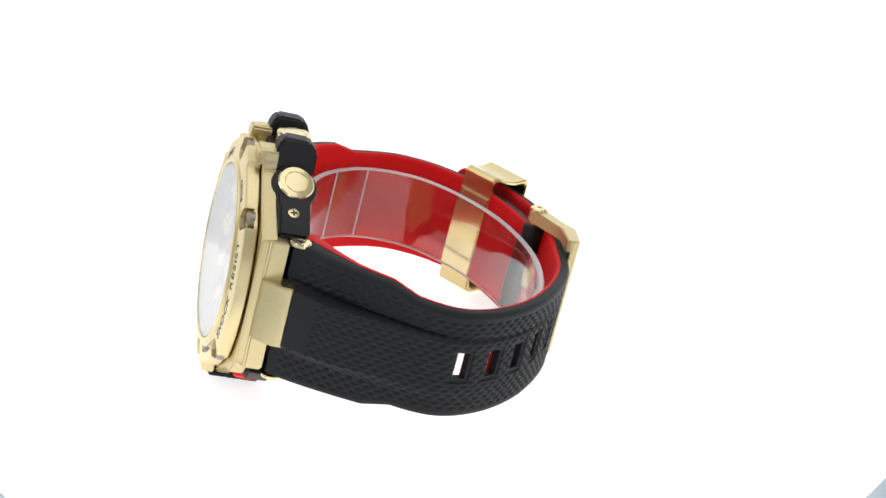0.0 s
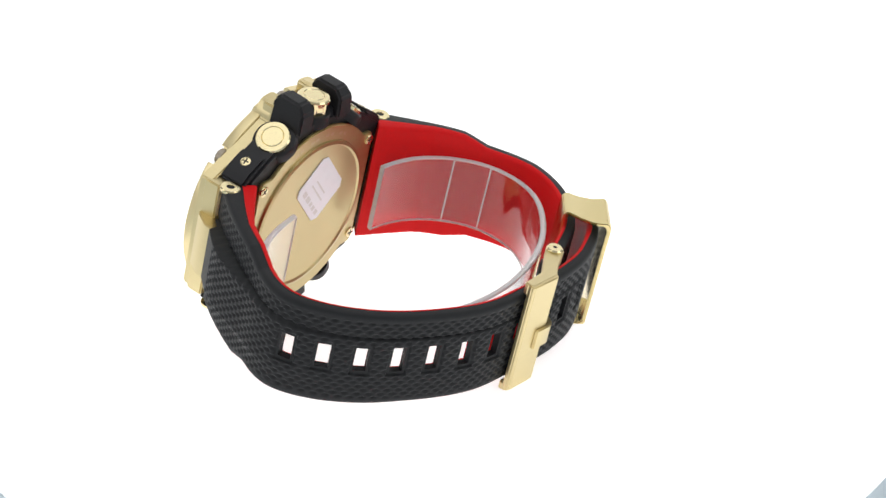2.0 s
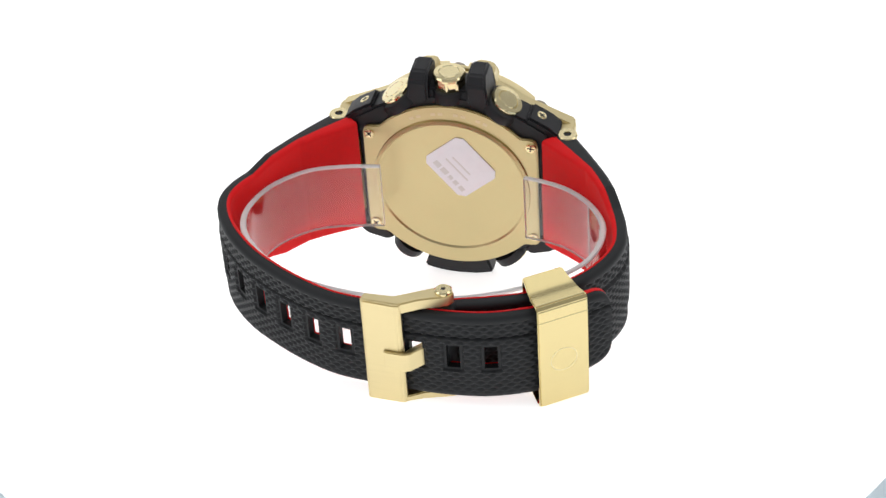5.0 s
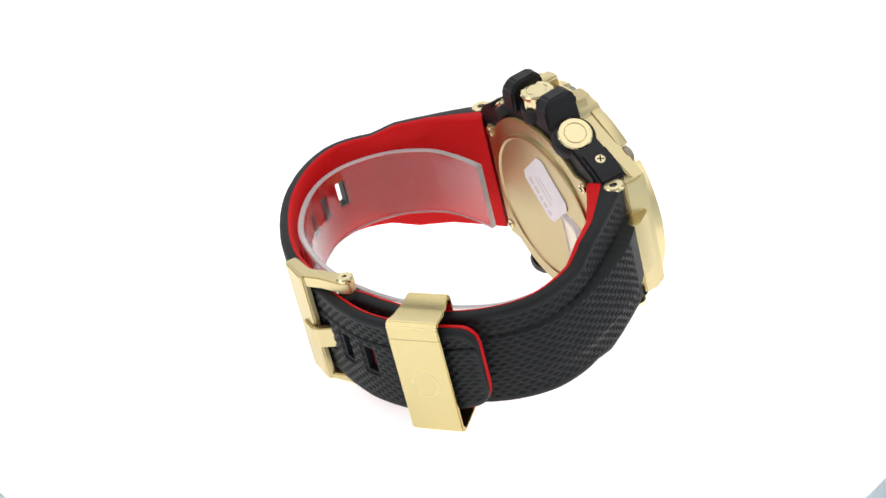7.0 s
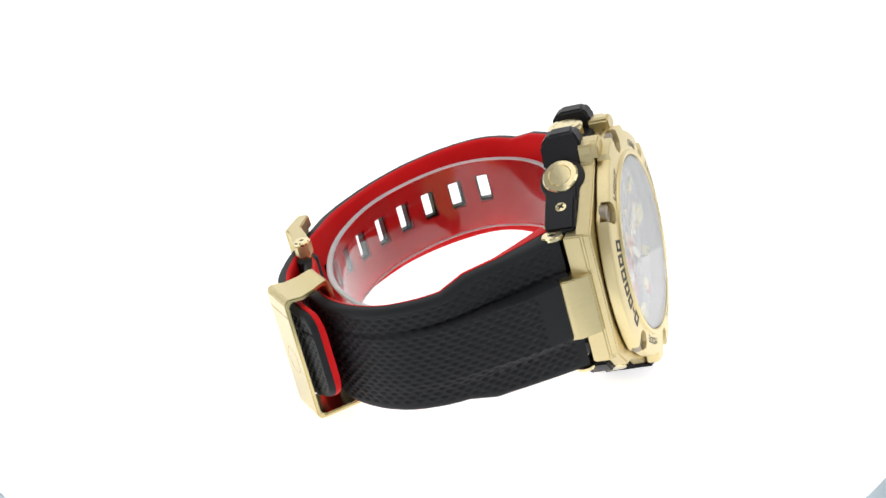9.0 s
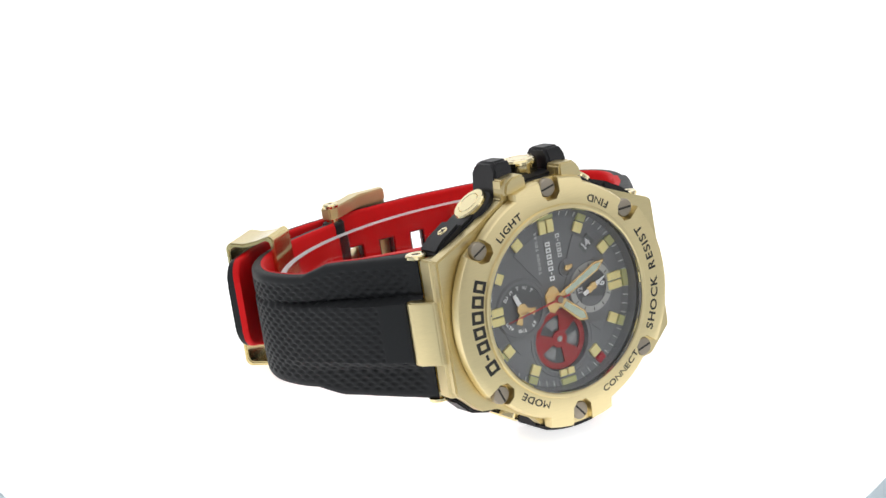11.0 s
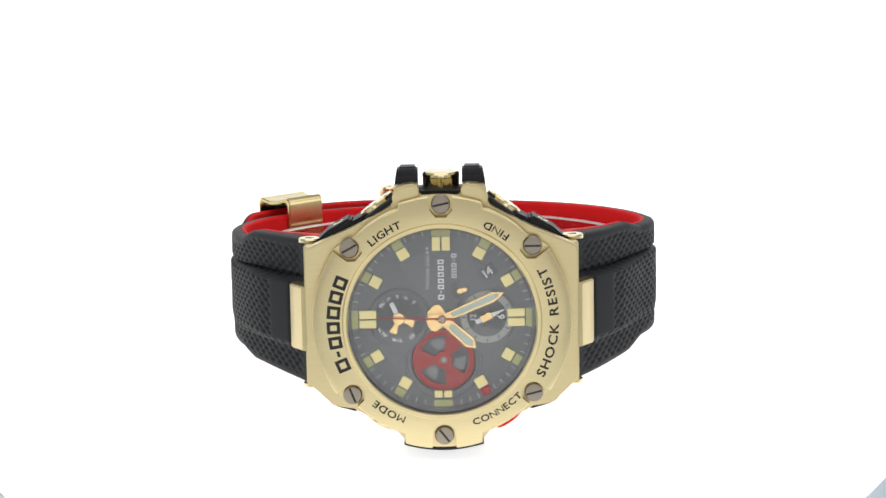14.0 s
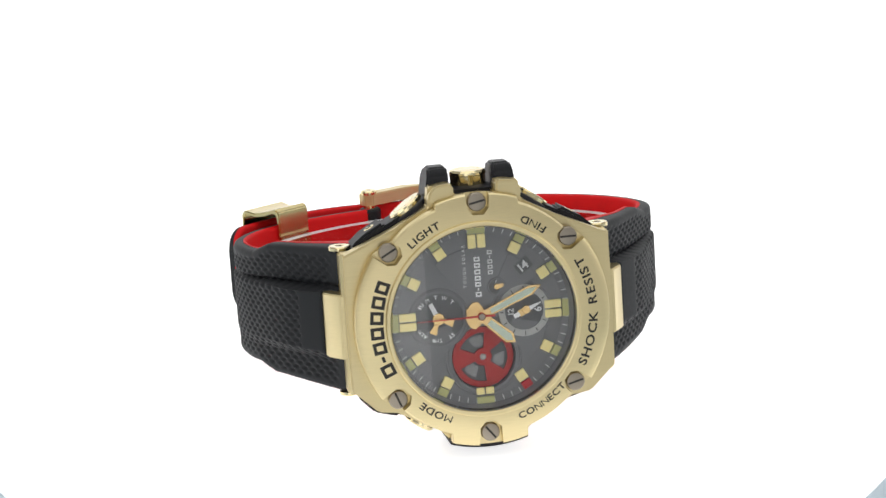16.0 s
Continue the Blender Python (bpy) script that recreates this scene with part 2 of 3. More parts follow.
def build_bezel():
    seg, steps = 240, 5
    bm = bmesh.new()
    rings = []

    def ring(fn):
        rings.append([bm.verts.new(fn(2 * math.pi * (i + 0.5) / seg)) for i in range(seg)])

    def at(r, y):
        return lambda a: (r * math.cos(a), y, r * math.sin(a))

    for r, y in ((17.7, 2.75), (17.7, -0.6), (17.75, -1.3), (17.95, -1.5), (18.45, -1.5), (18.6, -1.4), (18.75, -1.0)):
        ring(at(r, y))

    def surface(k):
        def fn(a):
            R = bezel_radius(a) - 0.35
            r = 18.85 + (R - 18.85) * k / steps
            x, z = r * math.cos(a), r * math.sin(a)
            y = bezel_face(r)
            return (x, y, z)
        return fn

    for k in range(steps + 1):
        ring(surface(k))

    def rim(dr, y):
        def fn(a):
            R = bezel_radius(a) - dr
            x, z = R * math.cos(a), R * math.sin(a)
            yy = y
            return (x, yy, z)
        return fn

    for dr, y in ((0.1, -0.32), (0.0, -0.05), (0.0, 1.75), (0.25, 2.0), (1.6, 2.0)):
        ring(rim(dr, y))
    ring(at(20.6, 2.75))
    for p, q in zip(rings, rings[1:] + rings[:1]):
        for i in range(seg):
            j = (i + 1) % seg
            bm.faces.new((p[i], q[i], q[j], p[j]))
    bmesh.ops.recalc_face_normals(bm, faces=bm.faces)
    # six pockets for the screws, open towards the rim
    cuts = []
    for sx, sz in SCREWS:
        n = math.hypot(sx, sz)
        ux, uz = sx / n, sz / n
        hexa = [(-2.3, -1.0), (-2.3, 1.0), (-1.1, 2.05), (9.0, 2.75), (9.0, -2.75), (-1.1, -2.05)]
        cuts.append(prism([(sx + a * ux - b * uz, sz + a * uz + b * ux) for a, b in hexa], -4.0, 1.2))
    bm = carved(bm, joined(*cuts))
    bez = wpart("bezel", bm, M_RING, "brushed gold bezel with engraved black lettering", 28)
    return bez


bezel = build_bezel()


def build_screw(x, z, turn):
    bm = lathe([(0, 1.4), (1.78, 1.4), (1.78, 0.25), (1.62, 0.02), (1.5, 0.0), (0, 0.0)], 32)
    bm.transform(Matrix.Translation((x, 0, z)))
    s = wpart("bezel_screw", bm, M_STEEL, "slotted bronze-grey steel screw")
    c, d = math.cos(turn), math.sin(turn)
    q = [(-1.52, -0.2), (1.52, -0.2), (1.52, 0.2), (-1.52, 0.2)]
    bm = prism([(x + a * c - b * d, z + a * d + b * c) for a, b in q], -0.02, 0.3)
    part("slot", bm, M_SLOT, s)


for (sx, sz), turn in zip(SCREWS, (0.0, 0.5, 0.25, 1.95, 0.2, -0.9)):
    build_screw(sx, sz, turn)


def build_case():
    out = mirror([(3.8, 23.4), (4.0, 25.3), (4.4, 25.8), (8.6, 25.4), (9.0, 21.6), (15.4, 18.1), (25.4, 13.7), (25.6, 5.0),
                  (25.5, -12.0), (20.6, -16.7), (17.0, -17.2), (9.0, -21.6), (7.4, -23.4)])
    bm = prism(out, 2.3, 5.3, bevel=0.3)
    bm = carved(bm, lathe([(0, 0), (18.2, 0), (18.2, 4.6), (0, 4.6)], 96))
    body = wpart("case", bm, M_BRUSH, "brushed gold middle case with crown posts", 25)
    for s in (1, -1):
        bm = prism([(s * 3.9, 22.0), (s * 4.0, 25.4), (s * 4.7, 25.9), (s * 7.4, 25.6), (s * 8.5, 24.6), (s * 9.1, 22.6)], 1.0, 5.2, bevel=0.35)
        part("crown_post", bm, M_BRUSH, body, "square gold post beside the crown")
        # shoulders that slope from the bezel down to the lugs
        poly = [(s * 21.5, 2.35), (s * 23.9, 2.35), (s * 25.9, 4.1), (s * 25.9, 7.6), (s * 21.5, 7.6)]
        bm = prism(poly, -12.9, 13.9, xy_to, bevel=0.3)
        part("shoulder", bm, M_BRUSH, body)
        poly = [(s * 23.5, 3.3), (s * 26.4, 4.0), (s * 28.9, 7.7), (s * 29.0, 9.7), (s * 28.2, 10.8), (s * 25.0, 9.4), (s * 23.5, 7.8)]
        bm = prism(poly, -6.25, 6.15, xy_to, bevel=0.25)
        part("lug_cover", bm, M_BRUSH, body, "gold plate folded over the strap end")


build_case()


def part_gap_shade():
    # black ring added behind the bezel, standing in for the gap's shade
    bm = lathe([(20.7, 1.95), (21.6, 1.95), (21.6, 2.6), (20.7, 2.6)], 96, closed=True)
    wpart("gasket", bm, M_RESIN, "black ring added to darken the gap behind the bezel")


def build_resin():
    out = mirror([(3.6, 22.8), (9.0, 22.3), (16.5, 18.4), (21.4, 15.3), (21.8, 12.8), (20.2, 9.0), (20.0, -11.0), (17.5, -14.6), (13.0, -17.4), (8.0, -20.4)])
    bm = prism(out, 5.2, 11.8, bevel=0.5)
    part_gap_shade()
    wpart("inner_case", bm, M_RESIN, "black resin inner case")
    for s in (1, -1):
        # crown guard: a tall post with broad chamfers
        poly = [(4.5, 21.5), (4.5, 26.9), (5.7, 28.5), (10.7, 28.3), (12.5, 26.4), (12.6, 21.5)]
        bm = prism(poly, s * 4.15, s * 9.0, lambda u, v, w: (w, u, v))
        for v in bm.verts:
            # the outer flank leans in towards the top
            if abs(v.co.x) > 8 and v.co.z > 25:
                v.co.x -= s * 0.42 * (v.co.z - 24.6) / 1.5
        soften(bm, 0.5, 3, 15)
        wpart("crown_guard", bm, M_RESIN, "faceted black resin crown guard", 40)
        # block for the strap screw
        poly = [(s * 16.0, 17.0), (s * 17.0, 19.1), (s * 21.2, 16.7), (s * 23.5, 14.6), (s * 22.4, 13.2), (s * 17.0, 15.0)]
        bm = prism(poly, 5.35, 11.4, bevel=0.5)
        wpart("screw_block", bm, M_RESIN, "black resin block beside the lug")
        way = Vector((s * 0.46, 0.0, 0.89)).normalized()
        base = Vector((s * 18.85, 8.2, 16.75))
        bm = lathe(button(1.15, 1.2, 0.2), 28, axis(base, way))
        scr = wpart("strap_screw", bm, M_POLISH, "small gold cross-head screw")
        for spin in (0.0, 1.5708):
            bm = box(-0.72, 0.72, 1.1, 1.24, -0.16, 0.16)
            bm.transform(axis(base, way, spin + 0.6))
            part("slot", bm, M_SLOT, scr)
        # pusher with its collar
        way = Vector((s * 0.58, 0.06, 0.81)).normalized()
        base = Vector((s * 10.4, 8.6, 18.7))
        bm = lathe(button(4.6, 2.5, 0.7), 48, axis(base, way))
        push = wpart("pusher", bm, M_RESIN, "round gold pusher in a black resin collar")
        bm = lathe([(0, 0.6), (3.65, 0.6), (3.65, 3.1), (3.4, 3.4), (2.4, 3.5), (2.28, 3.34), (2.15, 3.5), (0, 3.55)], 48, axis(base, way))
        part("cap", bm, M_POLISH, push, "polished gold cap")
        way = Vector((s * 0.54, 0.0, -0.84)).normalized()
        base = Vector((s * 10.9, 9.3, -18.7))
        bm = lathe(button(3.6, 2.3, 0.6), 40, axis(base, way))
        low = wpart("pusher", bm, M_RESIN, "round black resin pusher on the lower flank")
        bm = lathe([(0, 0.4), (3.0, 0.4), (3.0, 2.7), (2.7, 3.0), (0, 3.0)], 40, axis(base - Vector((0, 1.2, 0)), way))
        part("cap", bm, M_RED if s > 0 else M_POLISH, low, "red cap" if s > 0 else "gold cap")
    arc = [radians(-108 + 36 * i / 14) for i in range(15)]
    poly = [(25.35 * math.cos(a), 25.35 * math.sin(a)) for a in arc] + [(21.0 * math.cos(a), 21.0 * math.sin(a)) for a in reversed(arc)]
    bm = prism(poly, 4.3, 11.4, bevel=0.4)
    low = wpart("lower_guard", bm, M_RESIN, "black resin guard under the case")
    arc = [radians(-107.5 + 35 * i / 14) for i in range(15)]
    poly = [(25.3 * math.cos(a), 25.3 * math.sin(a)) for a in arc] + [(24.68 * math.cos(a), 24.68 * math.sin(a)) for a in reversed(arc)]
    part("lip", prism(poly, 1.2, 4.6, bevel=0.12), M_RESIN, low)
    bm = prism([(3.9, 22.0), (3.9, 23.9), (5.2, 24.5), (11.0, 24.2), (11.8, 21.0)], -4.6, 4.6, lambda u, v, w: (w, u, v), bevel=0.4)
    wpart("crown_cradle", bm, M_RESIN, "black resin cradle under the crown")
    for s in (1, -1):
        poly = [(s * 14.6, -17.6), (s * 16.4, -18.7), (s * 20.9, -17.5), (s * 23.8, -14.5), (s * 22.4, -13.2), (s * 17.0, -14.5)]
        wpart("flank_bumper", prism(poly, 5.6, 10.4, bevel=0.4), M_RESIN, "black resin bumper under the case flank")
    # crown: eight broad flats under a round cap
    n = 64
    bm = bmesh.new()
    rings = []
    for r, h, cut in ((3.0, 0, 0), (3.4, 0.3, 1), (3.45, 2.5, 1), (3.5, 2.7, 0), (3.5, 3.2, 0), (3.2, 3.6, 0), (2.3, 3.65, 0), (2.2, 3.55, 0), (2.05, 3.65, 0)):
        ring = []
        for i in range(n):
            a = 2 * math.pi * i / n
            # the flats meet in eight upright edges
            rr = r * (math.cos(math.pi / 8) / math.cos(a % (math.pi / 4) - math.pi / 8) if cut else 1.0)
            ring.append(bm.verts.new((rr * math.cos(a), h, rr * math.sin(a))))
        rings.append(ring)
    for p, q in zip(rings, rings[1:]):
        for i in range(n):
            bm.faces.new((p[i], q[i], q[(i + 1) % n], p[(i + 1) % n]))
    bm.faces.new(rings[0])
    bm.faces.new(rings[-1])
    bm.transform(axis((0.2, 8.7, 23.6), (0, 0, 1)))
    wpart("crown", bm, M_POLISH, "fluted polished gold crown")
    bm = lathe(button(4.0, 2.9, 0.4), 40, axis((0.2, 8.7, 21.0), (0, 0, 1)))
    wpart("crown_collar", bm, M_RESIN, "black resin crown collar")


build_resin()


def build_back():
    pts = []
    for i in range(144):
        a = 2 * math.pi * i / 144
        c, s = math.cos(a), math.sin(a)
        r = min(20.9, 19.1 / max(abs(c), 1e-6))
        rr = min(19.1 / max(abs(c), 1e-6), 14.2 / max(abs(s), 1e-6))
        r = max(r, rr) if rr > 20.9 else r
        pts.append((min(r, 23.0) * c, min(r, 23.0) * s))
    bm = prism(pts, 11.7, 12.7, bevel=0.25)
    back = wpart("case_back", bm, M_BACK, "gold screw-down case back", 25)
    bm = lathe([(0, 12.6), (17.4, 12.6), (17.3, 13.15), (16.6, 13.3), (16.2, 12.95), (15.7, 12.9), (0, 12.9)], 128)
    part("inner_disc", bm, M_BACK, back)
    for x in (17.7, -17.7):
        for z in (12.2, -11.5):
            bm = lathe(button(1.15, 0.5, 0.15), 24, axis((x, 12.6, z), (0, 1, 0)))
            s = part("case_screw", bm, M_POLISH, back)
            for spin in (0.3, 1.87):
                bm = box(-0.8, 0.8, 0.42, 0.53, -0.15, 0.15)
                bm.transform(axis((x, 12.6, z), (0, 1, 0), spin + x))
                part("slot", bm, M_SLOT, s)
    # protective sticker, a square with cut corners standing on its tip
    c = Vector((-2.2, 0, 5.6))
    ux, uz = Vector((-8.0, 0, -9.5)).normalized(), Vector((8.4, 0, -7.1)).normalized()
    a, b, k = 6.4, 5.6, 1.3
    q = [(-a + k, -b), (a - k, -b), (a, -b + k), (a, b - k), (a - k, b), (-a + k, b), (-a, b - k), (-a, -b + k)]
    bm = prism([((c + ux * u + uz * v).x, (c + ux * u + uz * v).z) for u, v in q], 12.92, 13.12)
    st = part("sticker", bm, M_STICKER, back, "white protective sticker with faint grey print")
    for v0, v1, u0, u1 in ((3.2, 4.3, 3.6, 5.0), (3.2, 4.3, 1.8, 3.0), (3.2, 4.2, 0.2, 1.3), (3.0, 4.3, -2.2, -0.4), (3.0, 4.3, -4.4, -2.7), (0.9, 1.3, -3.5, 3.5), (-0.6, -0.2, -3.0, 2.6)):
        q = [(u0, v0), (u1, v0), (u1, v1), (u0, v1)]
        bm = prism([((c + ux * u + uz * v).x, (c + ux * u + uz * v).z) for u, v in q], 13.1, 13.14)
        part("print_bar", bm, M_FAINT, st)
    for a0 in range(60, 121, 5):
        if a0 % 15:
            a = radians(a0)
            bm = box(-0.5, 0.5, 12.68, 12.73, -0.35, 0.35)
            bm.transform(Matrix.Translation((18.9 * math.cos(a), 0, 18.9 * math.sin(a))) @ Matrix.Rotation(-(a - 1.5708), 4, "Y"))
            part("engraved_bar", bm, M_ETCH, back)


build_back()


# ---------------------------------------------------------------- dial
def disc(r, y0, y1, x=0.0, z=0.0, seg=72, hole=0.0, edge=0.06):
    if hole:
        bm = lathe([(hole, y1), (hole, y0), (r - edge, y0), (r, y0 + edge), (r, y1)], seg, closed=True)
    else:
        bm = lathe([(0, y1), (r, y1), (r, y0 + edge), (r - edge, y0), (0, y0)], seg)
    bm.transform(Matrix.Translation((x, 0, z)))
    return bm


GLYPHS = {}


def glyph(ch):
    if ch not in GLYPHS:
        cu = bpy.data.curves.new("glyph", "FONT")
        cu.body, cu.size, cu.extrude, cu.resolution_u, cu.offset = ch, 1.0, 0.0, 3, 0.0 if ch in "MNW" else 0.022
        ob = bpy.data.objects.new("glyph", cu)
        scene.collection.objects.link(ob)
        me = bpy.data.meshes.new_from_object(ob.evaluated_get(bpy.context.evaluated_depsgraph_get()))
        bpy.data.objects.remove(ob)
        xs = [v.co.x for v in me.vertices] or [0, 0.3]
        GLYPHS[ch] = (me, min(xs), max(xs))
    return GLYPHS[ch]


def lettering(name, text, size, place, mat, parent, wide=1.0, gap=0.12, label="", drape=None):
    """text set along a line: place(s) gives a matrix for the length s from the middle; letters lie in its x, z plane, face to -y."""
    spans, x = [], 0.0
    for ch in text:
        if ch == " ":
            x += 0.42 * size * wide
            continue
        me, a, b = glyph(ch)
        w = (b - a) * size * wide
        spans.append((ch, x, w))
        x += w + gap * size
    total = x - gap * size
    bm = bmesh.new()
    for ch, x0, w in spans:
        me, a, b = glyph(ch)
        m = place(x0 + w / 2 - total / 2)
        t = Matrix(((size * wide, 0, 0, -w / 2 - a * size * wide), (0, 0, 1, 0), (0, size, 0, -0.35 * size), (0, 0, 0, 1)))
        n0 = len(bm.verts)
        bm.from_mesh(me)
        bm.verts.ensure_lookup_table()
        bmesh.ops.transform(bm, matrix=m @ t, verts=bm.verts[n0:])
    if drape:
        for v in bm.verts:
            v.co.y = drape(math.hypot(v.co.x, v.co.z)) - 0.03
    r = bmesh.ops.extrude_face_region(bm, geom=list(bm.faces))
    bmesh.ops.translate(bm, verts=[g for g in r["geom"] if isinstance(g, bmesh.types.BMVert)], vec=(0, 0.05, 0))
    return part(name, bm, mat, parent, label)


def on_arc(r, mid, y, clockwise=True, cx=0.0, cz=0.0):
    """Letters along a circle in (x, z): clockwise with their tops out, or counter-clockwise with their tops in."""
    def place(s):
        a = mid - s / r if clockwise else mid + s / r
        rot = a - math.pi / 2 if clockwise else a + math.pi / 2
        return Matrix.Translation((cx + r * math.cos(a), y, cz + r * math.sin(a))) @ Matrix.Rotation(-rot, 4, "Y")
    return place


def on_line(x, z, y, turn):
    def place(s):
        return Matrix.Translation((x + s * math.cos(turn), y, z + s * math.sin(turn))) @ Matrix.Rotation(-turn, 4, "Y")
    return place


def bars(name, widths, h, gap, place, mat, parent, label="", drape=None):
    """A row of plain blocks: a narrow one is a short dash, a broad one a hollow block."""
    total = sum(widths) + (len(widths) - 1) * gap
    out, x = [], -total / 2
    for w in widths:
        u, v, k = w / 2, h / 2, 0.25 * h
        if w < 0.55 * h:
            cells = [(-u, u, -0.11 * h, 0.11 * h)]
        else:
            cells = [(-u, u, v - k, v), (-u, u, -v, k - v), (-u, k - u, k - v, v - k), (u - k, u, k - v, v - k)]
        for a, b, c, d in cells:
            q = prism([(a, c), (b, c), (b, d), (a, d)], 0, 0.05)
            q.transform(place(x + u))
            if drape:
                for i, e in enumerate(q.verts):
                    e.co.y = drape(math.hypot(e.co.x, e.co.z)) - (0.05 if i < 4 else -0.05)
            out.append(q)
        x += w + gap
    return part(name, joined(*out), mat, parent, label)


def build_bezel_print():
    for text, size, r, mid, cw, gap in (("LIGHT", 1.95, 20.1, 121.5, True, 0.17), ("MODE", 1.95, 20.1, 239, True, 0.17), ("FIND", 1.95, 20.1, 59, False, 0.17),
                                        ("CONNECT", 1.8, 20.1, -59, False, 0.13), ("SHOCK RESIST", 2.4, 21.0, -1, False, 0.175)):
        lettering("lettering", text, size, on_arc(r, radians(mid), -0.2, cw), M_INK, bezel, 1.2, gap - 0.03, drape=bezel_face)
    bars("maker_mark", (2.45, 1.1, 2.3, 2.3, 2.45, 2.35, 2.3), 2.5, 0.55, on_arc(20.35, radians(180.5), -0.2, True), M_INK, bezel, "row of plain black blocks", bezel_face)


build_bezel_print()


def build_dial():
    y = 3.3
    bm = lathe([(0, y + 0.8), (17.75, y + 0.8), (17.75, y - 0.9), (17.2, y - 0.75), (15.9, y - 0.1), (15.7, y), (0, y)], 128)
    bm = carved(bm, lathe([(0, y - 2), (6.45, y - 2), (6.45, y + 3), (0, y + 3)], 72, Matrix.Translation((0.15, 0, -8.3))))
    dial = wpart("dial", bm, M_DIAL, "charcoal dial with gilt blocks and small counters")
    # dark ring under the glass edge
    bm = lathe([(17.72, -0.15), (17.5, 0.65), (17.72, 0.65)], 128, closed=True)
    part("flange", bm, M_INK, dial, "black inner flange")
    bm = lathe([(17.72, 0.66), (17.5, 0.66), (17.05, 2.3), (17.05, 2.75), (17.72, 2.75)], 128, closed=True)
    part("chapter_ring", bm, M_DIAL, dial)
    for k in range(60):
        a = radians(6 * k)
        if k % 5:
            q = box(-0.5, 0.5, -0.08, 0.04, -0.08, 0.08)
            q.transform(Matrix.Rotation(-a, 4, "Y") @ Matrix.Translation((16.5, y - 0.42, 0)) @ Matrix.Rotation(radians(-26.6), 4, "Z"))
            part("minute_mark", q, M_MARK, dial)
    # hour blocks: a gilt block with a lume block outside it
    for k in range(12):
        a = radians(30 * k)
        turn = Matrix.Rotation(-a, 4, "Y")
        quarter = k % 3 == 0
        long = k in (0, 6)
        r0, r1 = (12.4, 15.6) if long else ((13.0, 15.6) if k == 3 else (13.3, 15.3))
        if k == 9:
            r0 = 14.0
        for z0, z1 in (((-1.68, -0.15), (0.15, 1.68)) if quarter else ((-1.03, 1.03),)):
            bm = box(r0, r1, y - 0.62, y - 0.02, z0, z1, 0.08)
            bm.transform(turn)
            part("hour_block", bm, M_INDEX, dial)
        wide = 1.68 if quarter else 0.98
        bm = box(15.8 if quarter else 15.55, 17.0 if quarter else 16.95, y - 0.8, y - 0.1, -wide, wide, 0.06)
        bm.transform(turn)
        part("lume_block", bm, M_REDMARK if k == 10 else M_LUME, dial, "red block" if k == 10 else "")
    # broad relief plates
    for a0, a1, r0, r1 in ((95, 128, 4.0, 13.2), (192, 224, 6.0, 13.0), (-44, -12, 6.2, 13.0), (30, 62, 6.0, 12.8)):
        pts = [(r1 * math.cos(radians(a0 + (a1 - a0) * i / 12)), r1 * math.sin(radians(a0 + (a1 - a0) * i / 12))) for i in range(13)]
        pts += [(r0 * math.cos(radians(a1 + (a0 - a1) * i / 12)), r0 * math.sin(radians(a1 + (a0 - a1) * i / 12))) for i in range(13)]
        part("relief_plate", prism(pts, y - 0.16, y + 0.1, bevel=0.08), M_DIAL, dial)

    # day counter
    cx, cz = -8.15, 0.05
    sub = part("day_counter", disc(5.5, y - 0.3, y + 0.1, cx, cz, hole=4.9), M_DIAL, dial, "sunken day counter")
    part("floor", disc(4.95, y - 0.05, y + 0.1, cx, cz), M_SUB, sub)
    for i, ch in enumerate(("SU", "M", "T", "W", "T")):
        a = radians(139 - 23 * i)
        lettering("lettering", ch, 1.05, on_line(cx + 4.15 * math.cos(a), cz + 4.15 * math.sin(a), y - 0.2, a - math.pi / 2), M_WHITE, sub)
    for ch, a0 in (("ALM", 221), ("TMR", 264), ("ST", 304)):
        lettering("lettering", ch, 1.0, on_arc(4.2, radians(a0), y - 0.2, True, cx, cz), M_WHITE, sub)
    hub = part("counter_hand", joined(disc(1.15, y - 0.75, y - 0.3, cx, cz),
               *[prism([(cx + math.cos(a - w0) * 0.9, cz + math.sin(a - w0) * 0.9), (cx + math.cos(a - w1) * ln, cz + math.sin(a - w1) * ln),
                        (cx + math.cos(a + w1) * ln, cz + math.sin(a + w1) * ln), (cx + math.cos(a + w0) * 0.9, cz + math.sin(a + w0) * 0.9)], y - 0.6, y - 0.4)
                 for a, w0, w1, ln in ((radians(247), 0.35, 0.24, 3.1), (radians(-20), 0.35, 0.24, 3.1))]), M_HAND, sub, "gilt three-armed hand")
    a = radians(114)
    part("tip", prism([(cx + math.cos(a - 0.5) * 1.0, cz + math.sin(a - 0.5) * 1.0), (cx + math.cos(a - 0.12) * 3.4, cz + math.sin(a - 0.12) * 3.4),
                       (cx + math.cos(a + 0.12) * 3.4, cz + math.sin(a + 0.12) * 3.4), (cx + math.cos(a + 0.5) * 1.0, cz + math.sin(a + 0.5) * 1.0)], y - 0.62, y - 0.42),
         M_WHITE, hub, "white tip")

    # 24-hour counter with a grey ring
    cx, cz = 8.45, 0.1
    sub = part("hour_counter", disc(5.0, y - 0.35, y + 0.1, cx, cz, hole=3.75), M_GREY, dial, "grey-ringed counter")
    part("floor", disc(3.8, y - 0.05, y + 0.1, cx, cz), M_SUB, sub)
    for k in range(12):
        a = radians(30 * k)
        q = box(4.0, 4.75, y - 0.39, y - 0.33, -0.08, 0.08)
        q.transform(Matrix.Translation((cx, 0, cz)) @ Matrix.Rotation(-a, 4, "Y"))
        part("mark", q, M_INK, sub)
